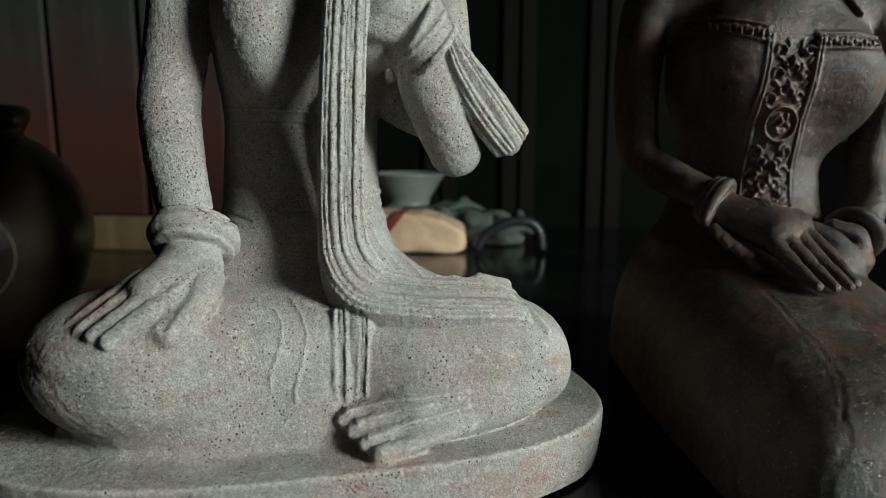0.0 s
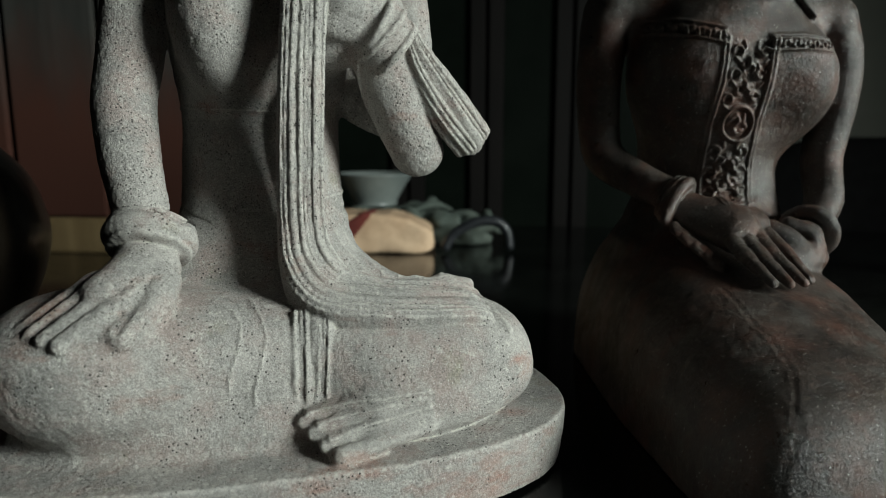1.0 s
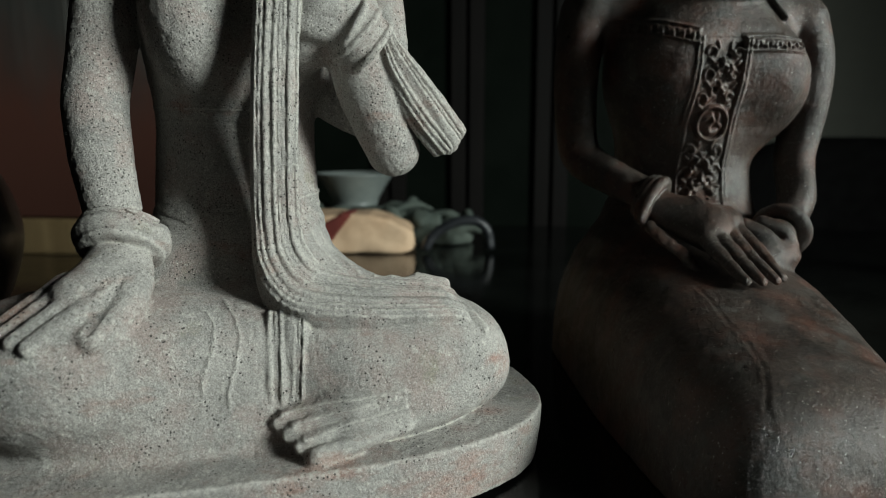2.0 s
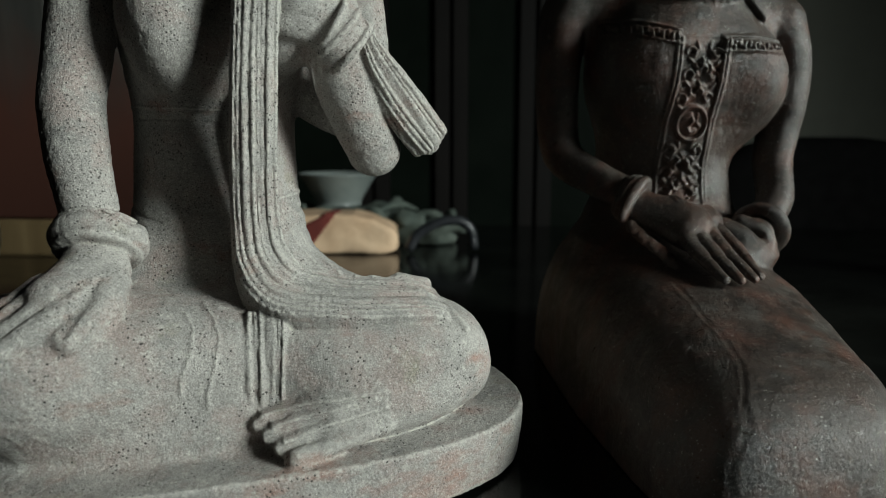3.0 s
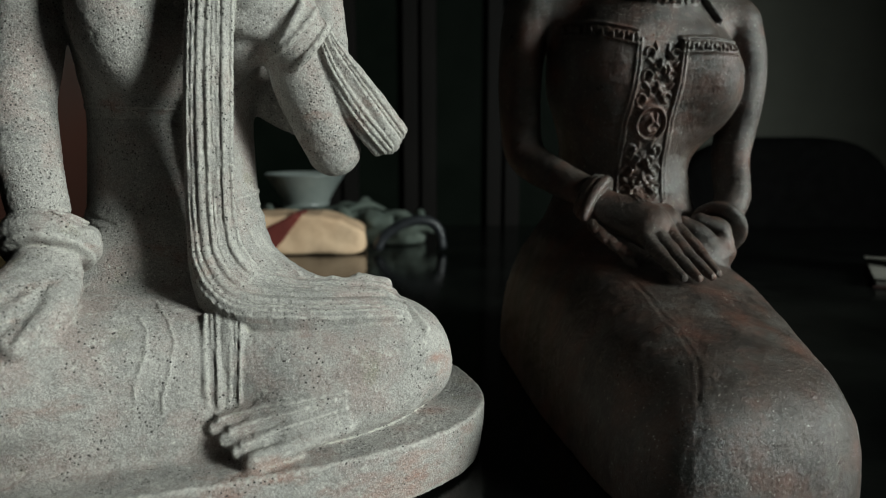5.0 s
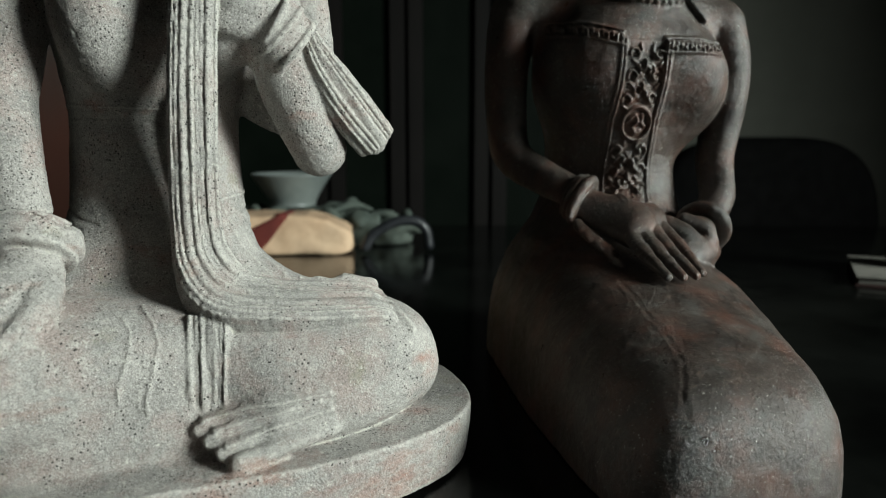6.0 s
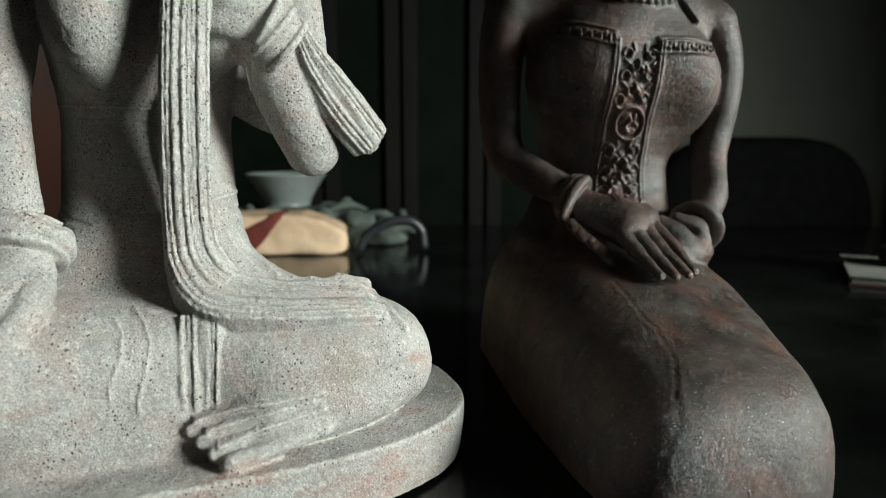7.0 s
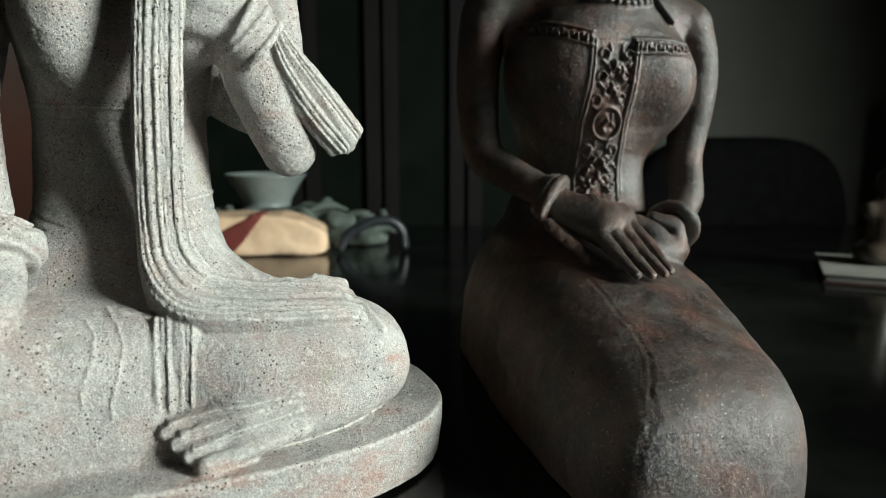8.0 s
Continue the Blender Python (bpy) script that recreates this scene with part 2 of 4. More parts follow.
# ---- carving: a distance field that is added to and cut, then skinned ----
class Carving:
    def __init__(self, lo, hi, h):
        self.lo, self.h = np.array(lo, np.float32), h
        self.n = np.ceil((np.array(hi) - self.lo) / h).astype(int) + 1
        self.d = np.full(self.n, 0.2, np.float32)
        self.ax = [(self.lo[i] + h * np.arange(self.n[i])).astype(np.float32) for i in range(3)]

    def _window(self, lo, hi, margin):
        s = []
        for i in range(3):
            a = int(np.clip(np.floor((lo[i] - margin - self.lo[i]) / self.h), 0, self.n[i] - 1))
            b = int(np.clip(np.ceil((hi[i] + margin - self.lo[i]) / self.h) + 1, a + 1, self.n[i]))
            s.append(slice(a, b))
        x, y, z = (self.ax[i][s[i]] for i in range(3))
        return tuple(s), x[:, None, None], y[None, :, None], z[None, None, :]

    def put(self, shape, k=0.008, cut=False):
        lo, hi, f = shape
        s, x, y, z = self._window(lo, hi, k + 3 * self.h)
        if callable(f):
            b = f(x, y, z).astype(np.float32)
        else:
            # many short pieces, each worked out only in its own neighbourhood
            b = np.full((x.size, y.size, z.size), 0.2, np.float32)
            for plo, phi, g in f:
                p, px, py, pz = self._window(plo, phi, k + 3 * self.h)
                q = tuple(slice(w.start - o.start, w.stop - o.start) for w, o in zip(p, s))
                b[q] = np.minimum(b[q], g(px, py, pz))
        a = self.d[s]
        if cut:
            a = -a
        t = np.clip(0.5 + 0.5 * (b - a) / k, 0, 1)
        m = b + (a - b) * t - k * t * (1 - t)
        self.d[s] = -m if cut else m

    def emboss(self, lo, hi, f, near=0.012):
        """Raise (or, where f is negative, sink) the surface by f metres."""
        s, x, y, z = self._window(lo, hi, 0)
        d = self.d[s]
        d -= (f(x, y, z) + np.zeros_like(d)) * np.clip(2 - np.abs(d) / near * 2, 0, 1)

    def skin(self):
        """Quads round the surface, one vertex in each cell that it crosses."""
        d, n = self.d, self.n
        d[0], d[-1], d[:, 0], d[:, -1], d[:, :, 0], d[:, :, -1] = 0.01, 0.01, 0.01, 0.01, 0.01, 0.01
        inside = d < 0
        corner = [(i, j, k) for i in (0, 1) for j in (0, 1) for k in (0, 1)]
        def sub(a, c):
            return a[c[0]:n[0] - 1 + c[0], c[1]:n[1] - 1 + c[1], c[2]:n[2] - 1 + c[2]]
        count = sum(sub(inside, c).astype(np.uint8) for c in corner)
        cells = np.argwhere((count > 0) & (count < 8))
        index = np.full(n - 1, -1, np.int32)
        index[tuple(cells.T)] = np.arange(len(cells))
        val = {c: d[cells[:, 0] + c[0], cells[:, 1] + c[1], cells[:, 2] + c[2]] for c in corner}
        total, hits = np.zeros((len(cells), 3), np.float32), np.zeros(len(cells), np.float32)
        for c in corner:
            for axis in range(3):
                if c[axis] == 0:
                    e = tuple(1 if i == axis else c[i] for i in range(3))
                    a, b = val[c], val[e]
                    cross = (a < 0) != (b < 0)
                    t = np.where(cross, a / np.where(cross, a - b, 1), 0)
                    p = np.repeat(np.array([c], np.float32), len(cells), 0)
                    p[:, axis] = t
                    total += p * cross[:, None]
                    hits += cross
        verts = self.lo + self.h * (cells + total / hits[:, None])
        quads = []
        for axis in range(3):
            u, v = (axis + 1) % 3, (axis + 2) % 3
            a = inside
            lo_s, hi_s = [slice(1, -1)] * 3, [slice(1, -1)] * 3
            lo_s[axis], hi_s[axis] = slice(0, -1), slice(1, None)
            first, second = a[tuple(lo_s)], a[tuple(hi_s)]
            where = np.argwhere(first != second)
            if not len(where):
                continue
            flip = first[tuple(where.T)]
            p = where + 1
            p[:, axis] -= 1
            def at(du, dv):
                q = p.copy()
                q[:, u] += du
                q[:, v] += dv
                return index[tuple(q.T)]
            q = np.stack([at(-1, -1), at(0, -1), at(0, 0), at(-1, 0)], 1)
            q[~flip] = q[~flip][:, ::-1]
            quads.append(q)
        quads = np.concatenate(quads)
        return verts, quads[(quads >= 0).all(1)]

    def mesh(self, name, mat, *others, rough=(), bend=None):
        """rough: rows of (grain in metres, depth, share of the surface sunk) that pit and swell the skin; bend: moves the points first."""
        verts, quads = self.skin()
        if bend:
            verts = bend(verts)
        if rough:
            face = np.cross(verts[quads[:, 2]] - verts[quads[:, 0]], verts[quads[:, 3]] - verts[quads[:, 1]])
            nor = np.stack([sum(np.bincount(quads[:, i], face[:, a], len(verts)) for i in range(4)) for a in range(3)], 1)
            nor /= np.maximum(np.linalg.norm(nor, axis=1, keepdims=True), 1e-12)
            off = sum(depth * (lattice(verts / grain, k) - share) for k, (grain, depth, share) in enumerate(rough))
            verts = verts + nor * off[:, None]
        for o in others:
            v, q = o.skin()
            if bend:
                v = bend(v)
            quads = np.concatenate([quads, q + len(verts)])
            verts = np.concatenate([verts, v])
        me = bpy.data.meshes.new(name)
        me.vertices.add(len(verts))
        me.vertices.foreach_set("co", verts.astype(np.float32).ravel())
        me.loops.add(4 * len(quads))
        me.loops.foreach_set("vertex_index", quads.astype(np.int32).ravel())
        me.polygons.add(len(quads))
        me.polygons.foreach_set("loop_start", (4 * np.arange(len(quads))).astype(np.int32))
        me.update(calc_edges=True)
        me.validate()
        me.shade_smooth()
        me.materials.append(mat)
        return me


def turned(x, y, z, c, rot):
    """Coordinates about c, in axes turned by rot degrees."""
    x, y, z = x - c[0], y - c[1], z - c[2]
    if rot is None:
        return x, y, z
    m = np.array(Euler([radians(a) for a in rot]).to_matrix(), np.float32)
    return (m[0, 0] * x + m[1, 0] * y + m[2, 0] * z, m[0, 1] * x + m[1, 1] * y + m[2, 1] * z, m[0, 2] * x + m[1, 2] * y + m[2, 2] * z)


def blob(c, r, rot=None, n=2.0):
    """An ellipsoid; n over 2 squares it off."""
    big = max(r) * (1 if rot is None else 1.05) * (1.0 if n <= 2 or rot is None else 1.25)
    reach = (big,) * 3 if rot is not None else r

    def f(x, y, z):
        u, v, w = turned(x, y, z, c, rot)
        q = (np.abs(u / r[0]) ** n + np.abs(v / r[1]) ** n + np.abs(w / r[2]) ** n) ** (1 / n)
        return np.sqrt(u * u + v * v + w * w) * (1 - 1 / np.maximum(q, 0.05)) * 0.9
    return [c[i] - reach[i] for i in range(3)], [c[i] + reach[i] for i in range(3)], f


def limb(points, radii, squash=1.0):
    """A rounded tube through points with a radius at each; squash flattens it in z."""
    p = [np.array(q, np.float32) for q in points]
    rad = [radii] * len(p) if isinstance(radii, (int, float)) else radii
    if len(p) > 2:
        line = smooth_path([[*q, r] for q, r in zip(points, rad)], 4).astype(np.float32)
        p, rad = list(line[:, :3]), [float(r) for r in line[:, 3]]
    pieces = []
    for a, b, ra, rb in zip(p, p[1:], rad, rad[1:]):
        def f(x, y, z, a=a, ab=b - a, ra=ra, rb=rb):
            dx, dy, dz = x - a[0], y - a[1], z - a[2]
            t = np.clip((dx * ab[0] + dy * ab[1] + dz * ab[2]) / max(float(ab @ ab), 1e-12), 0, 1)
            return np.sqrt((dx - t * ab[0]) ** 2 + (dy - t * ab[1]) ** 2 + ((dz - t * ab[2]) / squash) ** 2) - (ra + (rb - ra) * t)
        r = max(ra, rb)
        pieces.append((np.minimum(a, b) - r, np.maximum(a, b) + r, f))
    return np.min([q[0] for q in pieces], 0), np.max([q[1] for q in pieces], 0), pieces


def ring(c, axis, big, tube, half, n=2.4):
    """A bangle round an axis: its middle radius, how thick it is outwards, and half its width along the axis."""
    ax = Vector(axis).normalized()

    def f(x, y, z):
        dx, dy, dz = x - c[0], y - c[1], z - c[2]
        along = dx * ax[0] + dy * ax[1] + dz * ax[2]
        out = np.sqrt(np.maximum(dx * dx + dy * dy + dz * dz - along ** 2, 0)) - big
        q = (np.abs(out / tube) ** n + np.abs(along / half) ** n) ** (1 / n)
        return (q - 1) * min(tube, half)
    reach = big + tube + half
    return [v - reach for v in c], [v + reach for v in c], f


def smooth_path(points, steps):
    """A Catmull-Rom line through rows of numbers."""
    p = np.array(points, float)
    p = np.concatenate([[2 * p[0] - p[1]], p, [2 * p[-1] - p[-2]]])
    out = []
    for i in range(1, len(p) - 2):
        for t in np.linspace(0, 1, steps, endpoint=False):
            a, b, c, d = p[i - 1:i + 3]
            out.append(0.5 * (2 * b + (c - a) * t + (2 * a - 5 * b + 4 * c - d) * t ** 2 + (3 * b - a - 3 * c + d) * t ** 3))
    return np.array(out + [p[-2]])


def band(rows, ribs, rib=0.0012, steps=6, wobble=0.0, seed=1):
    """A cloth band of uneven strands. rows: x, y, z, side x, y, z, half width, half thickness."""
    line = smooth_path(rows, steps).astype(np.float32)
    c, s, hw, th = line[:, :3], line[:, 3:6], line[:, 6], line[:, 7]
    s = s / np.linalg.norm(s, axis=1, keepdims=True)
    rnd = random.Random(seed)
    heights = np.array([rnd.uniform(0.45, 1.15) for _ in range(ribs + 4)], np.float32)
    shift = rnd.uniform(0, 6)
    pieces, run = [], 0.0
    for i in range(len(c) - 1):
        length = float(np.linalg.norm(c[i + 1] - c[i]))

        def f(x, y, z, i=i, run=run, ab=c[i + 1] - c[i], length=length):
            dx, dy, dz = x - c[i][0], y - c[i][1], z - c[i][2]
            raw = (dx * ab[0] + dy * ab[1] + dz * ab[2]) / max(length ** 2, 1e-12)
            t = np.clip(raw, 0, 1)
            tan = ab / length
            side = s[i] + s[i + 1]
            side = side - tan * float(side @ tan)
            side = side / np.linalg.norm(side)
            nor = np.cross(tan, side)
            dx, dy, dz = dx - t * ab[0], dy - t * ab[1], dz - t * ab[2]
            u = dx * side[0] + dy * side[1] + dz * side[2]
            w = dx * nor[0] + dy * nor[1] + dz * nor[2]
            over = (raw - t) * length
            width = hw[i] + (hw[i + 1] - hw[i]) * t
            thick = th[i] + (th[i + 1] - th[i]) * t
            v = u / width
            pos = run + t * length
            lane = (v + 1) / 2 * ribs + 0.30 * np.sin(v * 6.3 + shift) + wobble * (np.sin(pos * 37 + v * 3 + shift) + 0.4 * np.sin(pos * 95 + v * 8))
            at = np.floor(lane)
            bulge = 1 - np.abs(2 * (lane - at) - 1) ** 2.2
            rise = heights[np.clip(at + 1, 0, ribs + 3).astype(int)] + 0.10 * np.sin(pos * 60 + at * 2.1)
            arch = np.sqrt(np.maximum(1 - (0.82 * v) ** 2, 0.1))
            thick = thick * (0.35 + 0.65 * arch) + rib * (bulge * rise - 0.6) * (w > 0)
            r = 0.0016
            qa, qb = np.abs(u) - (width - r), np.abs(w) - (thick - r)
            return np.sqrt(np.maximum(qa, 0) ** 2 + np.maximum(qb, 0) ** 2 + over ** 2) + np.minimum(np.maximum(qa, qb), 0) - r
        reach = float(max(hw[i:i + 2].max(), th[i:i + 2].max())) + rib
        pieces.append((np.minimum(c[i], c[i + 1]) - reach, np.maximum(c[i], c[i + 1]) + reach, f))
        run += length
    return np.min([q[0] for q in pieces], 0), np.max([q[1] for q in pieces], 0), pieces


def slab(c, a, b, z0, z1, n=3.0, foot=0.93):
    """A low plinth, squarish oval in plan, a little narrower at its foot, with a soft top edge."""
    def f(x, y, z):
        k = foot + (1 - foot) * np.clip((z - z0) / (z1 - z0) * 1.6, 0, 1)
        u, v = (x - c[0]) / k, (y - c[1]) / k
        q = (np.abs(u / a) ** n + np.abs(v / b) ** n) ** (1 / n)
        e = np.sqrt(u * u + v * v) * (1 - 1 / np.maximum(q, 0.05))
        r = 0.0022
        g = np.abs(z - (z0 + z1) / 2) - (z1 - z0) / 2
        e, g = e + r + 0 * z, g + r + 0 * x + 0 * y
        return np.sqrt(np.maximum(e, 0) ** 2 + np.maximum(g, 0) ** 2) + np.minimum(np.maximum(e, g), 0) - r
    return (c[0] - a, c[1] - b, z0), (c[0] + a, c[1] + b, z1), f


def to_line(points, a, b, c=None):
    """How far (a, b) or (a, b, c) lies from a line through points."""
    best = None
    for p, q in zip(points, points[1:]):
        e = [q[i] - p[i] for i in range(len(p))]
        d = [a - p[0], b - p[1]] + ([c - p[2]] if c is not None else [])
        t = np.clip(sum(u * v for u, v in zip(d, e)) / max(sum(v * v for v in e), 1e-12), 0, 1)
        r = np.sqrt(sum((u - t * v) ** 2 for u, v in zip(d, e)))
        best = r if best is None else np.minimum(best, r)
    return best


def ridge(r, width, height):
    """A soft raised line (sunk where height is negative)."""
    return height * np.exp(-(r / width) ** 2)


# ---- the room ----
def structure(name, bm, mat, label, category):
    return tagged(part(name, bm, mat), label, category, kind="structure")


FLOOR_Z = -0.76
# added shell: all but wall_north is unseen, set wide and dark against bounced light
structure("floor", box_bm((-5.0, -5.0, FLOOR_Z - 0.1), (2.4, 2.0, FLOOR_Z)), FLOORING, "unseen dark wooden floor, toned to limit bounced light", "floor")
structure("ceiling", box_bm((-5.15, -5.15, 2.5), (2.55, 2.15, 2.6)), CEILING, "unseen dark wooden ceiling, toned to limit bounced light", "ceiling")
structure("wall_north", box_bm((-5.0, 2.0, FLOOR_Z), (2.4, 2.15, 2.5)), PLASTER, "dim grey plaster wall behind the table", "wall")
structure("wall_west", box_bm((-5.15, -5.0, FLOOR_Z), (-5.0, 2.0, 2.5)), DARK_WALL, "unseen dark wooden side wall, toned to limit bounced light", "wall")
structure("wall_south", box_bm((-5.0, -5.15, FLOOR_Z), (2.4, -5.0, 2.5)), DARK_WALL, "unseen dark wooden rear wall, toned to limit bounced light", "wall")
east = bmesh.new()
WIN = (-1.10, 0.20, 0.35, 1.53)  # opening: y from, y to, z from, z to
for lo, hi in (((2.4, -5.0, FLOOR_Z), (2.55, WIN[0], 2.5)), ((2.4, WIN[1], FLOOR_Z), (2.55, 2.0, 2.5)),
               ((2.4, WIN[0], FLOOR_Z), (2.55, WIN[1], WIN[2])), ((2.4, WIN[0], WIN[3]), (2.55, WIN[1], 2.5))):
    box_bm(lo, hi, bm=east)
structure("wall_east", east, DARK_WALL, "unseen dark wooden wall with a window opening, toned to limit bounced light", "wall")
# table
TABLE_Z = 0.0
table = thing("table", pose(0, 0, 0), "long black lacquered table with a glossy worn top", "table")
part("tabletop", box_bm((-1.75, 0.12, -0.035), (1.35, 1.72, TABLE_Z), 0.003), LACQUER, table, "glossy black tabletop")
for lx in (-1.68, 1.28):
    for ly in (0.19, 1.65):
        part("leg", box_bm((lx - 0.035, ly - 0.035, FLOOR_Z), (lx + 0.035, ly + 0.035, -0.035), 0.004), LACQUER, table)


# ---- grey stone statue, seated with folded legs ----
def stone_statue():
    s = Carving((-0.215, -0.122, -0.003), (0.212, 0.130, 0.372), 0.00105)
    # trunk
    s.put(blob((-0.008, 0.045, 0.100), (0.088, 0.052, 0.046)), 0.01)
    s.put(limb([(-0.005, 0.070, 0.13), (-0.004, 0.081, 0.20), (-0.003, 0.083, 0.245), (0.0, 0.074, 0.30), (0.002, 0.070, 0.345)], [0.062, 0.058, 0.058, 0.067, 0.06]), 0.02)
    s.put(limb([(0.024, 0.048, 0.150), (0.050, 0.036, 0.120), (0.100, 0.015, 0.099)], [0.026, 0.018, 0.016]), 0.02)
    s.put(limb([(-0.030, 0.045, 0.150), (-0.070, 0.035, 0.115)], [0.030, 0.022]), 0.02)
    s.put(blob((-0.030, 0.032, 0.296), (0.030, 0.036, 0.052), (0, -8, 0)), 0.012)
    s.put(blob((0.042, 0.026, 0.300), (0.034, 0.034, 0.036)), 0.010)
    s.put(limb([(-0.075, 0.05, 0.355), (0.0, 0.055, 0.362), (0.085, 0.055, 0.355)], [0.028, 0.035, 0.028]), 0.02)
    # legs
    s.put(blob((-0.083, -0.016, 0.081), (0.085, 0.062, 0.045), (0, 0, 3), 2.45), 0.012)
    s.put(blob((-0.112, -0.021, 0.090), (0.059, 0.061, 0.037), (0, 0, 3), 2.2), 0.012)
    s.put(blob((-0.112, -0.054, 0.1035), (0.034, 0.026, 0.012), (0, -8, 25)), 0.012)
    s.put(blob((0.088, -0.016, 0.0740), (0.084, 0.063, 0.0405), (0, 0, -3), 2.4), 0.012)
    s.put(blob((0.000, -0.010, 0.050), (0.060, 0.056, 0.024), None, 2.8), 0.010)
    s.put(blob((0.008, -0.002, 0.073), (0.075, 0.060, 0.043), None, 3.0), 0.012)
    s.put(blob((-0.018, -0.004, 0.077), (0.050, 0.060, 0.042), None, 2.8), 0.010)
    s.put(limb([(0.145, -0.035, 0.062), (0.100, -0.060, 0.056), (0.060, -0.072, 0.052)], [0.024, 0.021, 0.017]), 0.012)
    # plinth
    s.put(slab((-0.003, 0.003), 0.2045, 0.1135, 0.0, 0.0375, 2.7, 0.985), 0.003)
    # foot across the front
    s.put(limb([(0.125, -0.060, 0.060), (0.095, -0.068, 0.056), (0.060, -0.074, 0.0500), (0.042, -0.078, 0.047)], [0.018, 0.0165, 0.0120, 0.0095]), 0.006)
    s.put(limb([(0.110, -0.058, 0.064), (0.065, -0.067, 0.058), (0.036, -0.072, 0.051)], [0.015, 0.0125, 0.0105]), 0.010)
    s.put(limb([(-0.150, -0.022, 0.044), (-0.110, -0.050, 0.044), (-0.045, -0.061, 0.045), (0.000, -0.062, 0.045), (0.030, -0.070, 0.043)], [0.009, 0.011, 0.012, 0.012, 0.010]), 0.010)
    for a, b, r in (((0.080, -0.070, 0.0585), (0.0150, -0.0745, 0.0545), 0.0050), ((0.082, -0.076, 0.0560), (0.0205, -0.0825, 0.0495), 0.0052),
                    ((0.084, -0.081, 0.0530), (0.0265, -0.0900, 0.0450), 0.0053), ((0.088, -0.085, 0.0490), (0.0340, -0.0975, 0.0415), 0.0068)):
        s.put(limb([a, b], [r * 0.70, r * 0.88]), 0.0050)
    for a, b in (((0.008, -0.0790, 0.0560), (0.050, -0.0790, 0.0600)), ((0.012, -0.0870, 0.0510), (0.054, -0.0860, 0.0570)), ((0.018, -0.0955, 0.0460), (0.058, -0.0930, 0.0520))):
        s.put(limb([a, b], [0.0032, 0.0003]), 0.001, cut=True)
    for line in (((0.016, 0.0600), (0.050, 0.0670), (0.088, 0.0700)), ((0.022, 0.0560), (0.050, 0.0620), (0.082, 0.0665)), ((0.028, 0.0500), (0.055, 0.0560), (0.088, 0.0610))):
        s.emboss((0.012, -0.11, 0.044), (0.092, -0.055, 0.075), lambda x, y, z, line=line: ridge(to_line(line, x, z), 0.0013, 0.0016))
    # arm resting on the knee
    s.put(limb([(-0.076, 0.062, 0.352), (-0.0840, 0.056, 0.301), (-0.0895, 0.050, 0.265), (-0.0925, 0.043, 0.240), (-0.0880, 0.026, 0.205), (-0.0800, 0.006, 0.172), (-0.0765, 0.000, 0.155)],
               [0.024, 0.0222, 0.0212, 0.0206, 0.0193, 0.0172, 0.0160]), 0.004)
    cuff = (-0.10, -0.62, -0.76)
    s.put(ring((-0.0745, -0.0028, 0.1555), cuff, 0.0205, 0.0084, 0.0074, 2.2), 0.0012)
    s.put(ring((-0.0740, 0.0014, 0.1606), cuff, 0.0200, 0.0074, 0.0036, 2.2), 0.0006)
    s.put(ring((-0.0750, -0.0078, 0.1497), cuff, 0.0192, 0.0066, 0.0030, 2.2), 0.0006)
    s.put(limb([(-0.078, -0.006, 0.147), (-0.080, -0.030, 0.136), (-0.092, -0.048, 0.129)], [0.0155, 0.0180, 0.0155]), 0.002)
    s.put(limb([(-0.069, -0.020, 0.140), (-0.069, -0.045, 0.130)], [0.014, 0.011]), 0.006)
    for a, b in (((-0.100, -0.036, 0.1365), (-0.133, -0.056, 0.1150)), ((-0.094, -0.043, 0.1355), (-0.126, -0.066, 0.1145)),
                 ((-0.087, -0.050, 0.1335), (-0.118, -0.074, 0.1135)), ((-0.079, -0.056, 0.1305), (-0.110, -0.079, 0.1115))):
        s.put(limb([a, b], [0.0068, 0.0056]), 0.0018)
        s.emboss((-0.15, -0.10, 0.108), (-0.07, -0.02, 0.145), lambda x, y, z, a=a, b=b: ridge(to_line([a, b], x, y, z - 0.005), 0.0014, 0.0009))
    s.put(limb([(-0.063, -0.036, 0.134), (-0.067, -0.056, 0.1235), (-0.081, -0.073, 0.1125)], [0.010, 0.0090, 0.0072]), 0.004)
    s.put(blob((-0.092, -0.050, 0.112), (0.030, 0.024, 0.012)), 0.008)
    s.put(limb([(-0.0675, -0.0490, 0.1410), (-0.0755, -0.0660, 0.1300), (-0.0825, -0.0790, 0.1180)], [0.0010, 0.0032, 0.0026]), 0.002, cut=True)
    # raised arm, its cuff and the fist
    s.put(limb([(0.040, 0.080, 0.272), (0.072, 0.080, 0.246), (0.102, 0.066, 0.230)], [0.018, 0.017, 0.016]), 0.006)
    s.put(limb([(0.092, 0.055, 0.355), (0.102, 0.055, 0.29), (0.104, 0.047, 0.225)], [0.022, 0.020, 0.018]), 0.006)
    s.put(limb([(0.1065, 0.034, 0.2105), (0.088, 0.022, 0.253), (0.073, 0.010, 0.286)], [0.0195, 0.0230, 0.0190]), 0.006)
    s.put(limb([(0.075, 0.010, 0.300), (0.050, -0.002, 0.306)], [0.0185, 0.0180]), 0.006)
    s.put(limb([(0.060, 0.000, 0.290), (0.044, -0.004, 0.293)], [0.0115, 0.0115]), 0.004)
    wrap = (0.76, 0.12, -0.62)
    s.put(ring((0.0765, 0.0040, 0.2855), wrap, 0.0120, 0.0098, 0.0125, 2.2), 0.003)
    s.put(ring((0.0710, 0.0030, 0.2910), (0.82, 0.12, -0.50), 0.0195, 0.0034, 0.0026, 2.0), 0.0008)
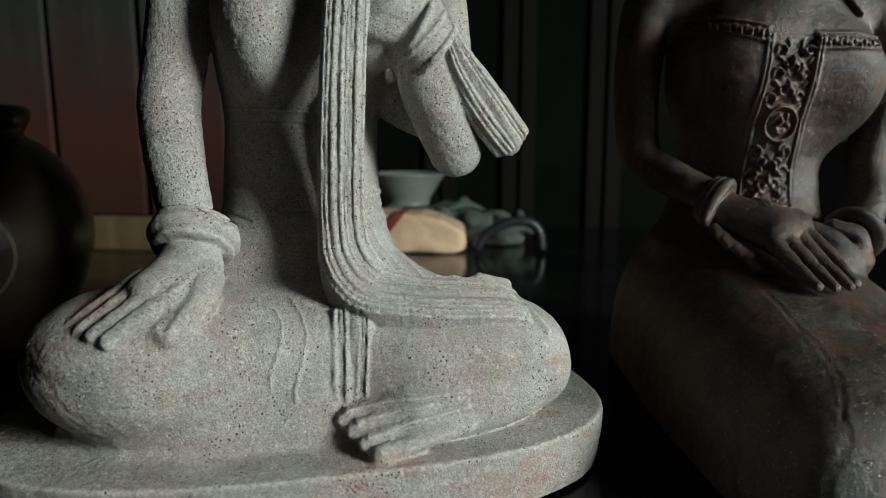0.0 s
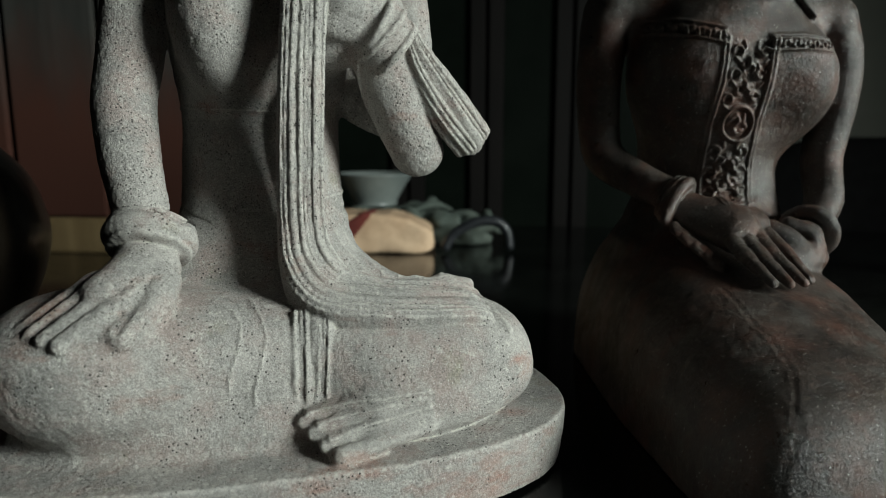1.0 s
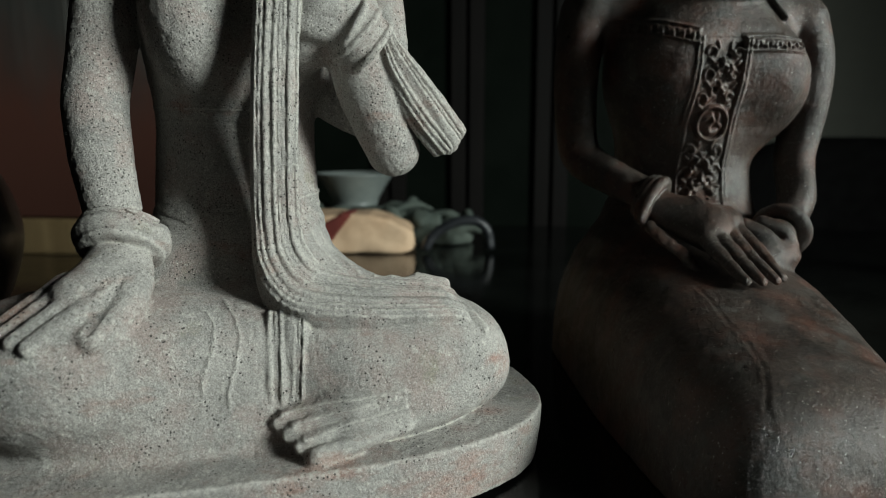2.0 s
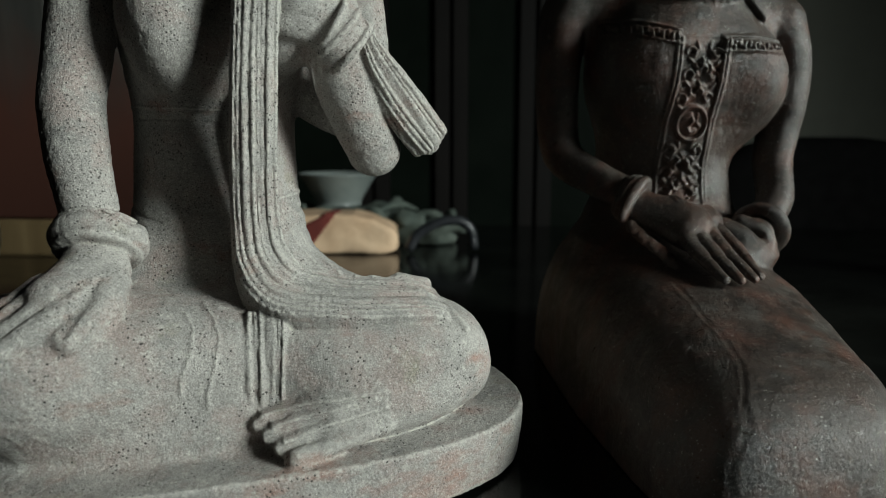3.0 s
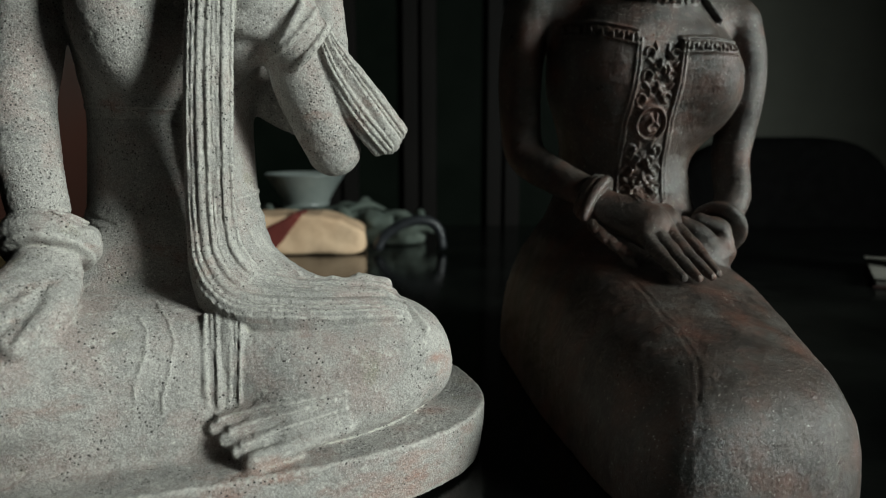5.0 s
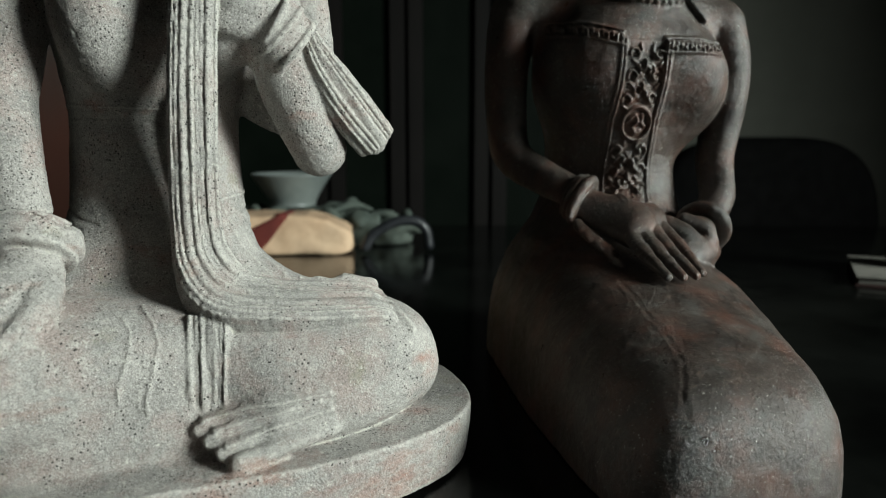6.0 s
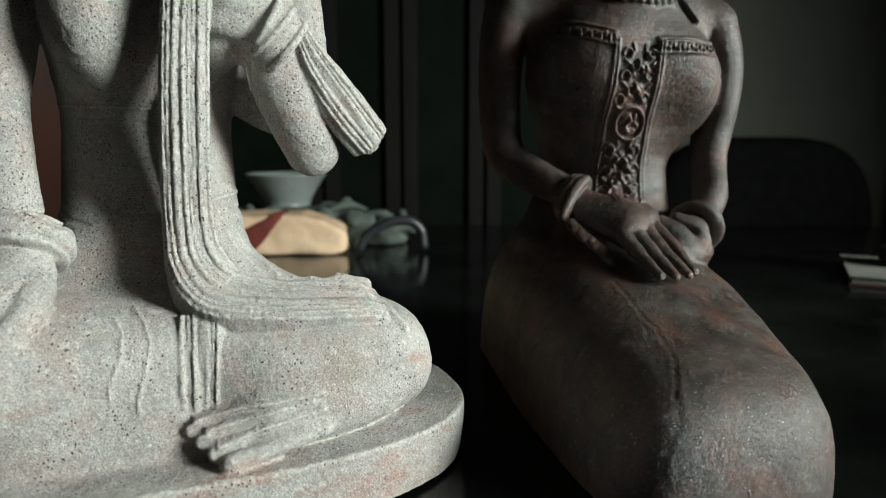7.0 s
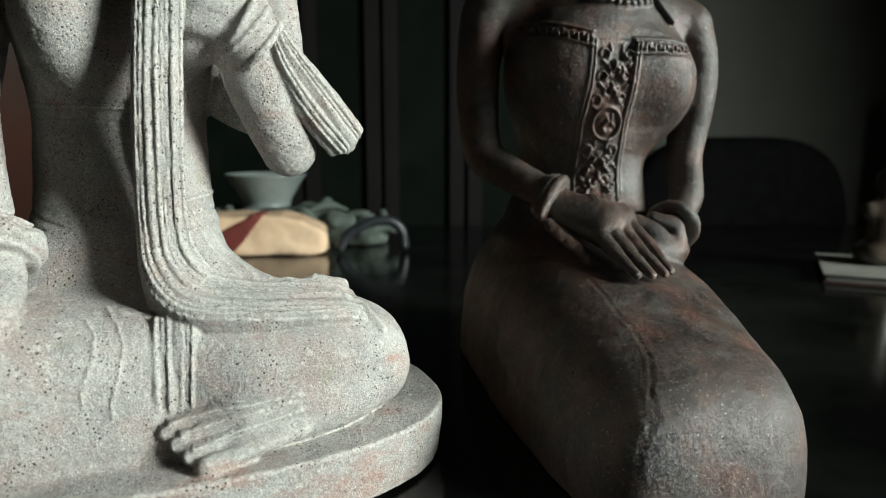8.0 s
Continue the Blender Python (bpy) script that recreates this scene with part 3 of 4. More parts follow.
    s.put(ring((0.0760, 0.0035, 0.2865), (0.70, 0.12, -0.66), 0.0200, 0.0034, 0.0026, 2.0), 0.0008)
    s.put(ring((0.0855, 0.0050, 0.2780), wrap, 0.0185, 0.0034, 0.0028, 2.0), 0.0010)
    # cloth that hangs from the cuff
    s.put(band([(0.0905, -0.0040, 0.2935, 0.79, 0.20, 0.61, 0.0045, 0.0050), (0.0970, 0.0010, 0.2800, 0.79, 0.22, 0.61, 0.0075, 0.0060), (0.1060, 0.0050, 0.2655, 0.79, 0.25, 0.61, 0.0114, 0.0070),
                (0.1250, 0.0140, 0.2415, 0.76, 0.30, 0.64, 0.0146, 0.0080), (0.1465, 0.0240, 0.2165, 0.74, 0.35, 0.66, 0.0136, 0.0085)], 5, 0.0034, 8, 0.10, 5), 0.0010)
    s.put(limb([(0.0935, -0.0010, 0.2770), (0.1000, 0.0040, 0.2560), (0.1100, 0.0090, 0.2385), (0.1245, 0.0160, 0.2205), (0.1360, 0.0210, 0.2085)], [0.0026, 0.0026, 0.0030, 0.0034, 0.0036]), 0.0012)
    s.put(limb([(0.0980, 0.0140, 0.285), (0.118, 0.028, 0.245), (0.134, 0.034, 0.225)], [0.006, 0.010, 0.009]), 0.004)
    # long scarf down the front and over the knee
    s.put(band([(0.0290, 0.014, 0.355, 1, 0, 0, 0.0140, 0.006), (0.0265, -0.010, 0.315, 1, 0, 0, 0.0140, 0.008), (0.0235, -0.015, 0.28, 1, 0, 0, 0.0142, 0.010),
                (0.0210, -0.016, 0.24, 1, 0, 0, 0.0144, 0.014), (0.0195, -0.015, 0.20, 1, 0, 0, 0.0146, 0.015), (0.0195, -0.016, 0.165, 1, 0.0, 0.05, 0.0152, 0.014),
                (0.0220, -0.022, 0.141, 0.9, 0.25, 0.40, 0.0175, 0.013), (0.033, -0.033, 0.1225, 0.6, 0.75, 0.45, 0.0220, 0.012), (0.060, -0.038, 0.1155, 0.15, 0.95, 0.30, 0.0255, 0.010),
                (0.095, -0.039, 0.1130, 0.0, 0.95, 0.25, 0.0265, 0.009), (0.122, -0.037, 0.1105, -0.1, 0.95, 0.25, 0.0250, 0.008), (0.134, -0.036, 0.1075, -0.2, 0.95, 0.25, 0.0230, 0.005)], 8, 0.0027, 8, 0.06, 3), 0.0010)
    s.put(limb([(0.0225, 0.030, 0.33), (0.0195, 0.026, 0.24), (0.0190, 0.024, 0.16)], [0.013, 0.0135, 0.014]), 0.006)
    s.put(limb([(0.112, -0.014, 0.1205), (0.130, -0.014, 0.1170)], [0.006, 0.0062]), 0.002)
    s.put(limb([(0.132, -0.020, 0.1125), (0.139, -0.042, 0.106), (0.147, -0.058, 0.096)], [0.004, 0.0042, 0.003]), 0.003)
    # pleats between the knees
    s.put(band([(0.0225, -0.0455, 0.112, 1, -0.12, 0, 0.0130, 0.005), (0.0220, -0.0555, 0.100, 1, -0.12, 0, 0.0130, 0.005), (0.0210, -0.0615, 0.08, 1, -0.12, 0, 0.0125, 0.005),
                (0.0195, -0.0605, 0.048, 1, -0.12, 0, 0.0115, 0.005)], 6, 0.0024, 7, 0.16, 8), 0.0010)
    # skirt folds that fan out over the hip
    for k in range(6):
        line = [(0.036 + 0.003 * k, 0.176 - 0.002 * k), (0.048 + 0.007 * k, 0.146 - 0.001 * k), (0.066 + 0.011 * k, 0.124)]
        s.emboss((0.02, -0.02, 0.112), (0.14, 0.09, 0.18), lambda x, y, z, line=line: ridge(to_line(line, x, z), 0.0015, 0.0011))
    # scratched and raised lines of the dress
    for line, w, h in (((( -0.036, 0.122), (-0.024, 0.117), (-0.019, 0.110), (-0.021, 0.098), (-0.027, 0.082), (-0.027, 0.074)), 0.0010, 0.0010),
                       (((-0.016, 0.122), (-0.008, 0.114), (-0.005, 0.104), (-0.008, 0.090), (-0.013, 0.074), (-0.013, 0.066)), 0.0010, 0.0011)):
        s.emboss((-0.05, -0.11, 0.06), (0.01, -0.03, 0.125), lambda x, y, z, line=line, w=w, h=h: ridge(to_line(line, x, z), w, h))
    for line, w, h in ((((-0.065, 0.241), (-0.03, 0.2385), (0.006, 0.2375)), 0.0011, 0.0010), (((-0.055, 0.232), (-0.025, 0.2315), (0.0, 0.229)), 0.0010, -0.0010),
                       (((-0.07, 0.176), (-0.055, 0.168), (-0.040, 0.163)), 0.0011, -0.0012), (((-0.02, 0.170), (0.005, 0.170)), 0.0010, -0.0009),
                       (((0.030, 0.176), (0.070, 0.181)), 0.0012, 0.0012), (((0.030, 0.165), (0.070, 0.168)), 0.0012, -0.0010)):
        s.emboss((-0.08, -0.02, 0.15), (0.08, 0.09, 0.25), lambda x, y, z, line=line, w=w, h=h: ridge(to_line(line, x, z), w, h))
    top = Carving((-0.12, -0.03, 0.345), (0.13, 0.13, 0.51), 0.003)
    top.put(limb([(0.0, 0.055, 0.355), (0.0, 0.052, 0.41)], [0.030, 0.022]), 0.01)
    top.put(limb([(-0.075, 0.05, 0.372), (0.0, 0.055, 0.372), (0.090, 0.055, 0.372)], [0.020, 0.026, 0.020]), 0.02)
    top.put(blob((0.0, 0.045, 0.445), (0.036, 0.042, 0.048)), 0.01)
    # chisel marks, lost edges and grit
    return s.mesh("grey_stone_statue", STONE, top, rough=((0.017, 0.0006, 0.5), (0.0062, 0.00045, 0.5), (0.0021, 0.00055, 0.5)))


grey = new("stone_statue", stone_statue())
grey.matrix_world = pose(-0.1975, 0.427, 0.003, 0, 0, 22)
tagged(grey, "weathered grey porous stone statue of a seated figure", "statue")


# ---- dark statue, kneeling ----
def lap(y0, y1):
    def f(x, y, z):
        u = np.clip((y - y0) / (y1 - y0), 0, 1)
        v = np.clip(np.abs(2 * (y - y0) / (y1 - y0) - 1), 0, 1)
        end = np.maximum(1 - v ** 13, 1e-4) ** 0.38
        at = [0, 0.35, 0.55, 0.8, 1]
        cx = np.interp(u, at, [-0.008, -0.013, -0.019, -0.034, -0.048]).astype(np.float32)
        w = np.interp(u, at, [0.100, 0.105, 0.104, 0.087, 0.068]).astype(np.float32) * end
        h = np.interp(u, at, [0.150, 0.136, 0.116, 0.093, 0.078]).astype(np.float32) * (0.30 + 0.70 * end)
        n = np.where(x < cx, 2.45, 2.9).astype(np.float32)
        q = (np.abs((x - cx) / w) ** n + np.abs(np.maximum(z, 0) / h) ** n) ** (1 / n)
        e = (q - 1) * np.minimum(w, h) * 0.75
        return np.maximum(e, np.maximum(y - max(y0, y1), min(y0, y1) - y) + 0 * e)
    return (-0.16, min(y0, y1), -0.01), (0.12, max(y0, y1), 0.16), f


def slid_along_view(p):
    """Turns the upper body from the line of the knees by sliding its points along the camera's sight lines, so the
    outline from there holds: one shoulder comes forward, the waist back.
    """
    # ahead: the camera's view direction; far: the eye's distance from the trunk
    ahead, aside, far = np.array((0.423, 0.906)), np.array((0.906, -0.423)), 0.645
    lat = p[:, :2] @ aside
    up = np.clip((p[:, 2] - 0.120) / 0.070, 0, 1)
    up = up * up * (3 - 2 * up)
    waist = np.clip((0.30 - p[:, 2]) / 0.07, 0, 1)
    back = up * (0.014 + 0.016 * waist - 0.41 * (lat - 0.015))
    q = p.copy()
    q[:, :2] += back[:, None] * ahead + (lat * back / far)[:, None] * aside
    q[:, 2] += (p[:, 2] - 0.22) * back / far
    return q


def dark_statue():
    s = Carving((-0.16, -0.318, -0.002), (0.152, 0.125, 0.362), 0.00112)
    s.put(lap(0.11, -0.302), 0.006)
    # trunk
    s.put(limb([(0.0, 0.025, 0.12), (0.003, 0.022, 0.165), (0.006, 0.022, 0.205), (0.009, 0.022, 0.245), (0.010, 0.025, 0.30), (0.010, 0.028, 0.335)], [0.075, 0.061, 0.057, 0.064, 0.068, 0.058]), 0.02)
    s.put(limb([(-0.020, 0.012, 0.20), (-0.018, 0.000, 0.245), (-0.012, 0.004, 0.300)], [0.045, 0.050, 0.046]), 0.02)
    s.put(blob((-0.040, -0.004, 0.278), (0.046, 0.043, 0.052)), 0.028)
    s.put(blob((0.056, -0.004, 0.270), (0.044, 0.044, 0.050)), 0.028)
    s.put(limb([(-0.090, 0.022, 0.330), (0.0, 0.030, 0.345), (0.104, 0.022, 0.328)], [0.027, 0.034, 0.027]), 0.02)
    # arms
    s.put(limb([(-0.098, 0.02, 0.330), (-0.106, 0.012, 0.30), (-0.110, 0.004, 0.255), (-0.106, -0.002, 0.205), (-0.085, -0.028, 0.185), (-0.058, -0.052, 0.170)],
               [0.023, 0.021, 0.019, 0.0175, 0.0155, 0.0140]), 0.004)
    s.put(limb([(0.109, 0.018, 0.325), (0.115, 0.010, 0.29), (0.107, 0.000, 0.245), (0.095, -0.010, 0.20), (0.087, -0.030, 0.165), (0.066, -0.048, 0.144)],
               [0.024, 0.0220, 0.0205, 0.0175, 0.0160, 0.0140]), 0.004)
    # bangles
    for c, axis, big in (((-0.0600, -0.0530, 0.1680), (0.66, -0.62, -0.42), 0.0158), ((0.0620, -0.0500, 0.1400), (-0.62, -0.72, -0.30), 0.0178)):
        ax = Vector(axis).normalized()
        for along, more, tube, half in ((-0.0062, 0.0, 0.0044, 0.0022), (-0.0022, 0.0008, 0.0054, 0.0026), (0.0036, 0.0010, 0.0066, 0.0046)):
            s.put(ring(tuple(Vector(c) + ax * along), axis, big + more, tube, half, 2.1), 0.0008)
    # a twisted string of beads under the wrist
    chain = smooth_path([(-0.066, -0.068, 0.146), (-0.058, -0.080, 0.136), (-0.048, -0.092, 0.127), (-0.041, -0.104, 0.116)], 3)
    s.put(limb([tuple(q) for q in chain], 0.0034), 0.001)
    for k, q in enumerate(chain):
        s.put(blob(tuple(q), (0.0056, 0.0042, 0.0052) if k % 2 else (0.0044, 0.0050, 0.0058)), 0.0012)
    # folded palms and fingers
    s.put(limb([(-0.046, -0.062, 0.158), (-0.024, -0.086, 0.147)], [0.016, 0.0190]), 0.005)
    s.put(limb([(-0.030, -0.072, 0.154), (-0.006, -0.078, 0.149)], [0.015, 0.0145]), 0.006)
    for a, m, b in (((-0.032, -0.092, 0.143), (-0.031, -0.118, 0.130), (-0.027, -0.150, 0.1165)), ((-0.023, -0.090, 0.146), (-0.020, -0.120, 0.131), (-0.016, -0.153, 0.1165)),
                    ((-0.012, -0.086, 0.149), (-0.009, -0.118, 0.132), (-0.004, -0.151, 0.1165)), ((-0.003, -0.081, 0.149), (0.004, -0.108, 0.134), (0.006, -0.142, 0.1170))):
        s.put(limb([a, m, b], [0.0072, 0.0058, 0.0034]), 0.0012)
        for u in (0.30, 0.36, 0.62, 0.67):
            q = Vector(a).lerp(Vector(m), u * 2) if u < 0.5 else Vector(m).lerp(Vector(b), u * 2 - 1)
            s.emboss([v - 0.010 for v in q], [v + 0.010 for v in q], lambda x, y, z, q=q, d=(Vector(b) - Vector(a)).normalized(): ridge(np.abs((x - q[0]) * d[0] + (y - q[1]) * d[1] + (z - q[2]) * d[2]) + 0 * x, 0.0010, -0.0006))
    s.put(blob((0.0465, -0.066, 0.1345), (0.0180, 0.0160, 0.0165), (0, 0, 20)), 0.003)
    s.put(limb([(0.014, -0.074, 0.147), (0.027, -0.085, 0.139), (0.033, -0.090, 0.129)], [0.0066, 0.0064, 0.0050]), 0.0012)
    s.put(limb([(0.030, -0.072, 0.149), (0.044, -0.083, 0.143), (0.048, -0.087, 0.133)], [0.0062, 0.0060, 0.0050]), 0.0012)
    s.put(blob((0.030, -0.078, 0.122), (0.030, 0.022, 0.016)), 0.006)
    bodice(s)
    # mould seam over the lap and knee
    seam = [(-0.058, -0.128), (-0.060, -0.160), (-0.064, -0.190), (-0.063, -0.206), (-0.067, -0.226), (-0.071, -0.244), (-0.079, -0.262), (-0.086, -0.272)]
    down = [(-0.084, 0.074), (-0.089, 0.062), (-0.096, 0.052), (-0.101, 0.040), (-0.100, 0.030), (-0.106, 0.020), (-0.102, 0.0)]
    for off, h in ((0.0, 0.00016), (0.0026, -0.00012), (0.0052, 0.00014)):
        s.emboss((-0.12, -0.272, 0.06), (-0.04, -0.12, 0.14), lambda x, y, z, off=off, h=h: ridge(to_line(seam, x - off, y), 0.0013, h))
        s.emboss((-0.13, -0.31, 0.0), (-0.04, -0.262, 0.078), lambda x, y, z, off=off, h=h: ridge(to_line(down, x - off, z), 0.0013, h))
    top = Carving((-0.14, -0.05, 0.335), (0.15, 0.12, 0.50), 0.003)
    top.put(limb([(-0.09, 0.022, 0.352), (0.0, 0.030, 0.358), (0.100, 0.022, 0.350)], [0.014, 0.022, 0.014]), 0.02)
    top.put(limb([(0.008, 0.03, 0.35), (0.008, 0.027, 0.40)], [0.03, 0.022]), 0.01)
    top.put(blob((0.008, 0.022, 0.435), (0.036, 0.042, 0.048)), 0.01)
    return s.mesh("dark_kneeling_statue", CLAY, top, bend=slid_along_view, rough=((0.022, 0.0010, 0.5), (0.0085, 0.0006, 0.5), (0.0030, 0.00030, 0.5)))


def bodice(s):
    """Carved trimming on the bodice: a scrolled strip with a roundel, two bands over the bust and a bead collar."""
    def add(f, x0, x1, z0, z1):
        s.emboss((x0, -0.085, z0), (x1, 0.012, z1), f)

    def mark(points, width, height):
        m = 3 * width
        add(lambda x, y, z: ridge(to_line(points, x, z), width, height), min(p[0] for p in points) - m, max(p[0] for p in points) + m, min(p[1] for p in points) - m, max(p[1] for p in points) + m)

    def loop(cx, cz, r, width, height):
        add(lambda x, y, z: ridge(np.abs(np.sqrt((x - cx) ** 2 + (z - cz) ** 2) - r), width, height), cx - r - 3 * width, cx + r + 3 * width, cz - r - 3 * width, cz + r + 3 * width)
    rnd = random.Random(4)
    mid = lambda z: float(np.interp(z, (0.20, 0.235, 0.262, 0.30), (-0.0095, -0.0100, -0.0045, 0.0005)))
    half = 0.0205
    zs = (0.163, 0.185, 0.21, 0.235, 0.25, 0.265, 0.28, 0.303)
    # edge lines
    for k, h in ((1.0, 0.0016), (1.17, 0.0013)):
        for side in (-1, 1):
            mark([(mid(z) + side * k * half, z) for z in zs], 0.0012, h)
    mark([(mid(0.163) - half, 0.1635), (mid(0.163) + half, 0.1635)], 0.0013, 0.0016)
    # sunk ground
    add(lambda x, y, z: np.where((np.abs(x - np.interp(z, zs, [mid(q) for q in zs])) < half * 0.93) & (z < 0.303), -0.0005, 0.0), -0.05, 0.04, 0.163, 0.304)
    # roundel with a curled figure
    cx, cz = -0.0075, 0.2315
    loop(cx, cz, 0.0140, 0.0015, 0.0032)
    loop(cx, cz, 0.0112, 0.0010, -0.0008)
    mark([(cx - 0.007, cz + 0.004), (cx - 0.002, cz + 0.007), (cx + 0.001, cz + 0.002), (cx - 0.004, cz - 0.003), (cx - 0.001, cz - 0.008), (cx + 0.004, cz - 0.006)], 0.0016, 0.0028)
    mark([(cx + 0.005, cz + 0.008), (cx + 0.004, cz + 0.001), (cx + 0.008, cz - 0.002)], 0.0014, 0.0024)
    # leaves and open curls in mirrored, uneven pairs above and below it
    for zc, dx, r in ((0.2530, 0.0120, 0.0050), (0.2610, 0.0050, 0.0036), (0.2710, 0.0120, 0.0052), (0.2800, 0.0050, 0.0040), (0.2900, 0.0120, 0.0050),
                      (0.2090, 0.0125, 0.0050), (0.2000, 0.0055, 0.0040), (0.1910, 0.0125, 0.0054), (0.1820, 0.0050, 0.0040), (0.1730, 0.0120, 0.0050)):
        for side in (-1, 1):
            x0, z0, n = mid(zc) + side * dx + rnd.uniform(-0.0014, 0.0014), zc + rnd.uniform(-0.0014, 0.0014), rnd.random()
            turn = rnd.uniform(-0.7, 0.7)
            curl = []
            for j in range(9):
                t, q = turn + 0.62 * j, r * (1.05 - 0.075 * j)
                curl.append((x0 + side * q * math.cos(t), z0 + q * math.sin(t)))
            mark(curl, 0.0011, 0.0017 + 0.0007 * n)
            mark([(x0 - side * r * 0.4, z0 - r * 0.6), (x0 - side * r * 1.3, z0 + r * (0.2 + 0.5 * n)), (x0 - side * r * 1.1, z0 + r * (1.3 + 0.4 * n))], 0.0014, 0.0018)
            mark([(x0 + side * r * 0.6, z0 - r * 1.2), (x0, z0 - r * (1.5 + 0.3 * n))], 0.0013, 0.0018)
    # drilled dots
    for _ in range(26):
        z0 = rnd.choice((rnd.uniform(0.168, 0.214), rnd.uniform(0.250, 0.300)))
        x0 = mid(z0) + rnd.uniform(-0.016, 0.016)
        add(lambda x, y, z, x0=x0, z0=z0: ridge(np.sqrt((x - x0) ** 2 + (z - z0) ** 2), 0.0015, -0.0018), x0 - 0.005, x0 + 0.005, z0 - 0.005, z0 + 0.005)
    # bands over the bust
    for a, b, count in (((-0.078, 0.3150), (-0.022, 0.3035), 7), ((0.018, 0.2985), (0.082, 0.2985), 7)):
        for up, h in ((0.0062, 0.0017), (-0.0062, 0.0014)):
            mark([(a[0], a[1] + up), ((a[0] + b[0]) / 2, (a[1] + b[1]) / 2 + up + 0.0012), (b[0], b[1] + up)], 0.0012, h)
        for i in range(count):
            u = (i + 0.5) / count
            x0, z0 = a[0] + (b[0] - a[0]) * u, a[1] + (b[1] - a[1]) * u
            mark([(x0 - 0.0028, z0 - 0.0025), (x0 - 0.0022, z0 + 0.0022), (x0 + 0.0014, z0 + 0.0026), (x0 + 0.0018, z0 - 0.0012)], 0.0012, 0.0016 + 0.0006 * rnd.random())
            mark([(x0 + 0.003, z0 + 0.003), (x0 + 0.005, z0 - 0.002)], 0.0011, 0.0014)
    # bead collar and hanging end
    for i in range(9):
        x0, z0 = -0.018 + 0.0075 * i, 0.3415 - 0.004 * math.sin(math.pi * i / 8)
        add(lambda x, y, z, x0=x0, z0=z0: ridge(np.sqrt((x - x0) ** 2 + (z - z0) ** 2), 0.0036, 0.0048), x0 - 0.01, x0 + 0.01, z0 - 0.01, z0 + 0.01)
    for i in range(6):
        x0, z0 = 0.050 + 0.0032 * i, 0.347 - 0.0046 * i
        add(lambda x, y, z, x0=x0, z0=z0: ridge(np.sqrt((x - x0) ** 2 + (z - z0) ** 2), 0.0036, 0.0046), x0 - 0.01, x0 + 0.01, z0 - 0.01, z0 + 0.01)


dark = new("dark_statue", dark_statue())
dark.matrix_world = pose(0.14, 0.66, 0.002, 0, 0, 13)
tagged(dark, "dark brown terracotta statue of a kneeling figure in a carved bodice", "statue")


# ---- what stands behind ----
def glazed_jar():
    jar = thing("glazed_jar", pose(-0.649, 0.591, 0), "dark glazed ceramic jar with painted blue flowers", "jar")
    prof = [(0.0, 0.003), (0.070, 0.003), (0.078, 0.010), (0.108, 0.050), (0.126, 0.100), (0.128, 0.135), (0.115, 0.180), (0.090, 0.212), (0.074, 0.222), (0.070, 0.228),
            (0.076, 0.240), (0.077, 0.250), (0.074, 0.254), (0.066, 0.254), (0.062, 0.235), (0.060, 0.21), (0.0, 0.20)]
    body = part("body", lathe_bm(smooth_path(prof, 3).clip(0), 64), GLAZE, jar, smooth=True)
    line = smooth_path(prof[3:8], 12)

    def radius(z):
        return float(np.interp(z, line[:, 1], line[:, 0]))
    # painted ornament, fired slightly proud of the wall
    def spot(name, a, z, size, mat, ring=0.0):
        bm = bmesh.new()
        rows = []
        for k in ((ring, 1.0) if ring else (0.0, 0.5, 1.0)):
            row = []
            for i in range(28):
                t = 2 * math.pi * i / 28
                zz = z + size * k * math.sin(t)
                aa = a + size * k * math.cos(t) / radius(z)
                r = radius(zz) + 0.0012
                row.append(bm.verts.new((r * math.cos(aa), r * math.sin(aa), zz)))
            rows.append(row)
        for p, q in zip(rows, rows[1:]):
            for i in range(28):
                bm.faces.new((p[i], q[i], q[(i + 1) % 28], p[(i + 1) % 28])) if k else None
        part(name, bm, mat, body)
    face = math.atan2(-0.59, 0.62)
    for turn in (0.0, 2.1, 4.2):
        spot("painted_ring", face + turn - 0.05, 0.115, 0.052, PALE_GLAZE, 0.93)
        for da, dz, r in ((0.0, 0.016, 0.013), (0.10, -0.014, 0.012), (-0.16, -0.010, 0.012)):
            spot("painted_flower", face + turn + da, 0.115 + dz, r, BLUE_GLAZE, 0.25)
        spot("painted_leaf", face + turn + 0.12, 0.185, 0.014, BLUE_GLAZE, 0.2)


glazed_jar()


def plank_cabinet():
    """Low cupboard of upright planks on an ochre rail, standing on the table."""
    c = thing("plank_cupboard", pose(-0.93, 1.30, 0), "weathered reddish wooden cupboard of upright planks on the table", "cupboard")
    part("base_rail", box_bm((-0.49, -0.105, 0.0), (0.46, 0.10, 0.068), 0.004), BOARD, c, "ochre base rail")
    part("carcass", box_bm((-0.47, -0.075, 0.068), (0.44, 0.10, 0.80), 0.003), PANEL_DARK, c)
    x = -0.47
    for k, w in enumerate((0.20, 0.165, 0.19, 0.17, 0.165)):
        part("plank", box_bm((x + 0.005, -0.098, 0.0705), (x + w - 0.005, -0.0765, 0.80), 0.003), PANEL, c)
        x += w + 0.004
    part("top_board", box_bm((-0.50, -0.11, 0.8005), (0.47, 0.11, 0.83), 0.004), PANEL_DARK, c)


plank_cabinet()


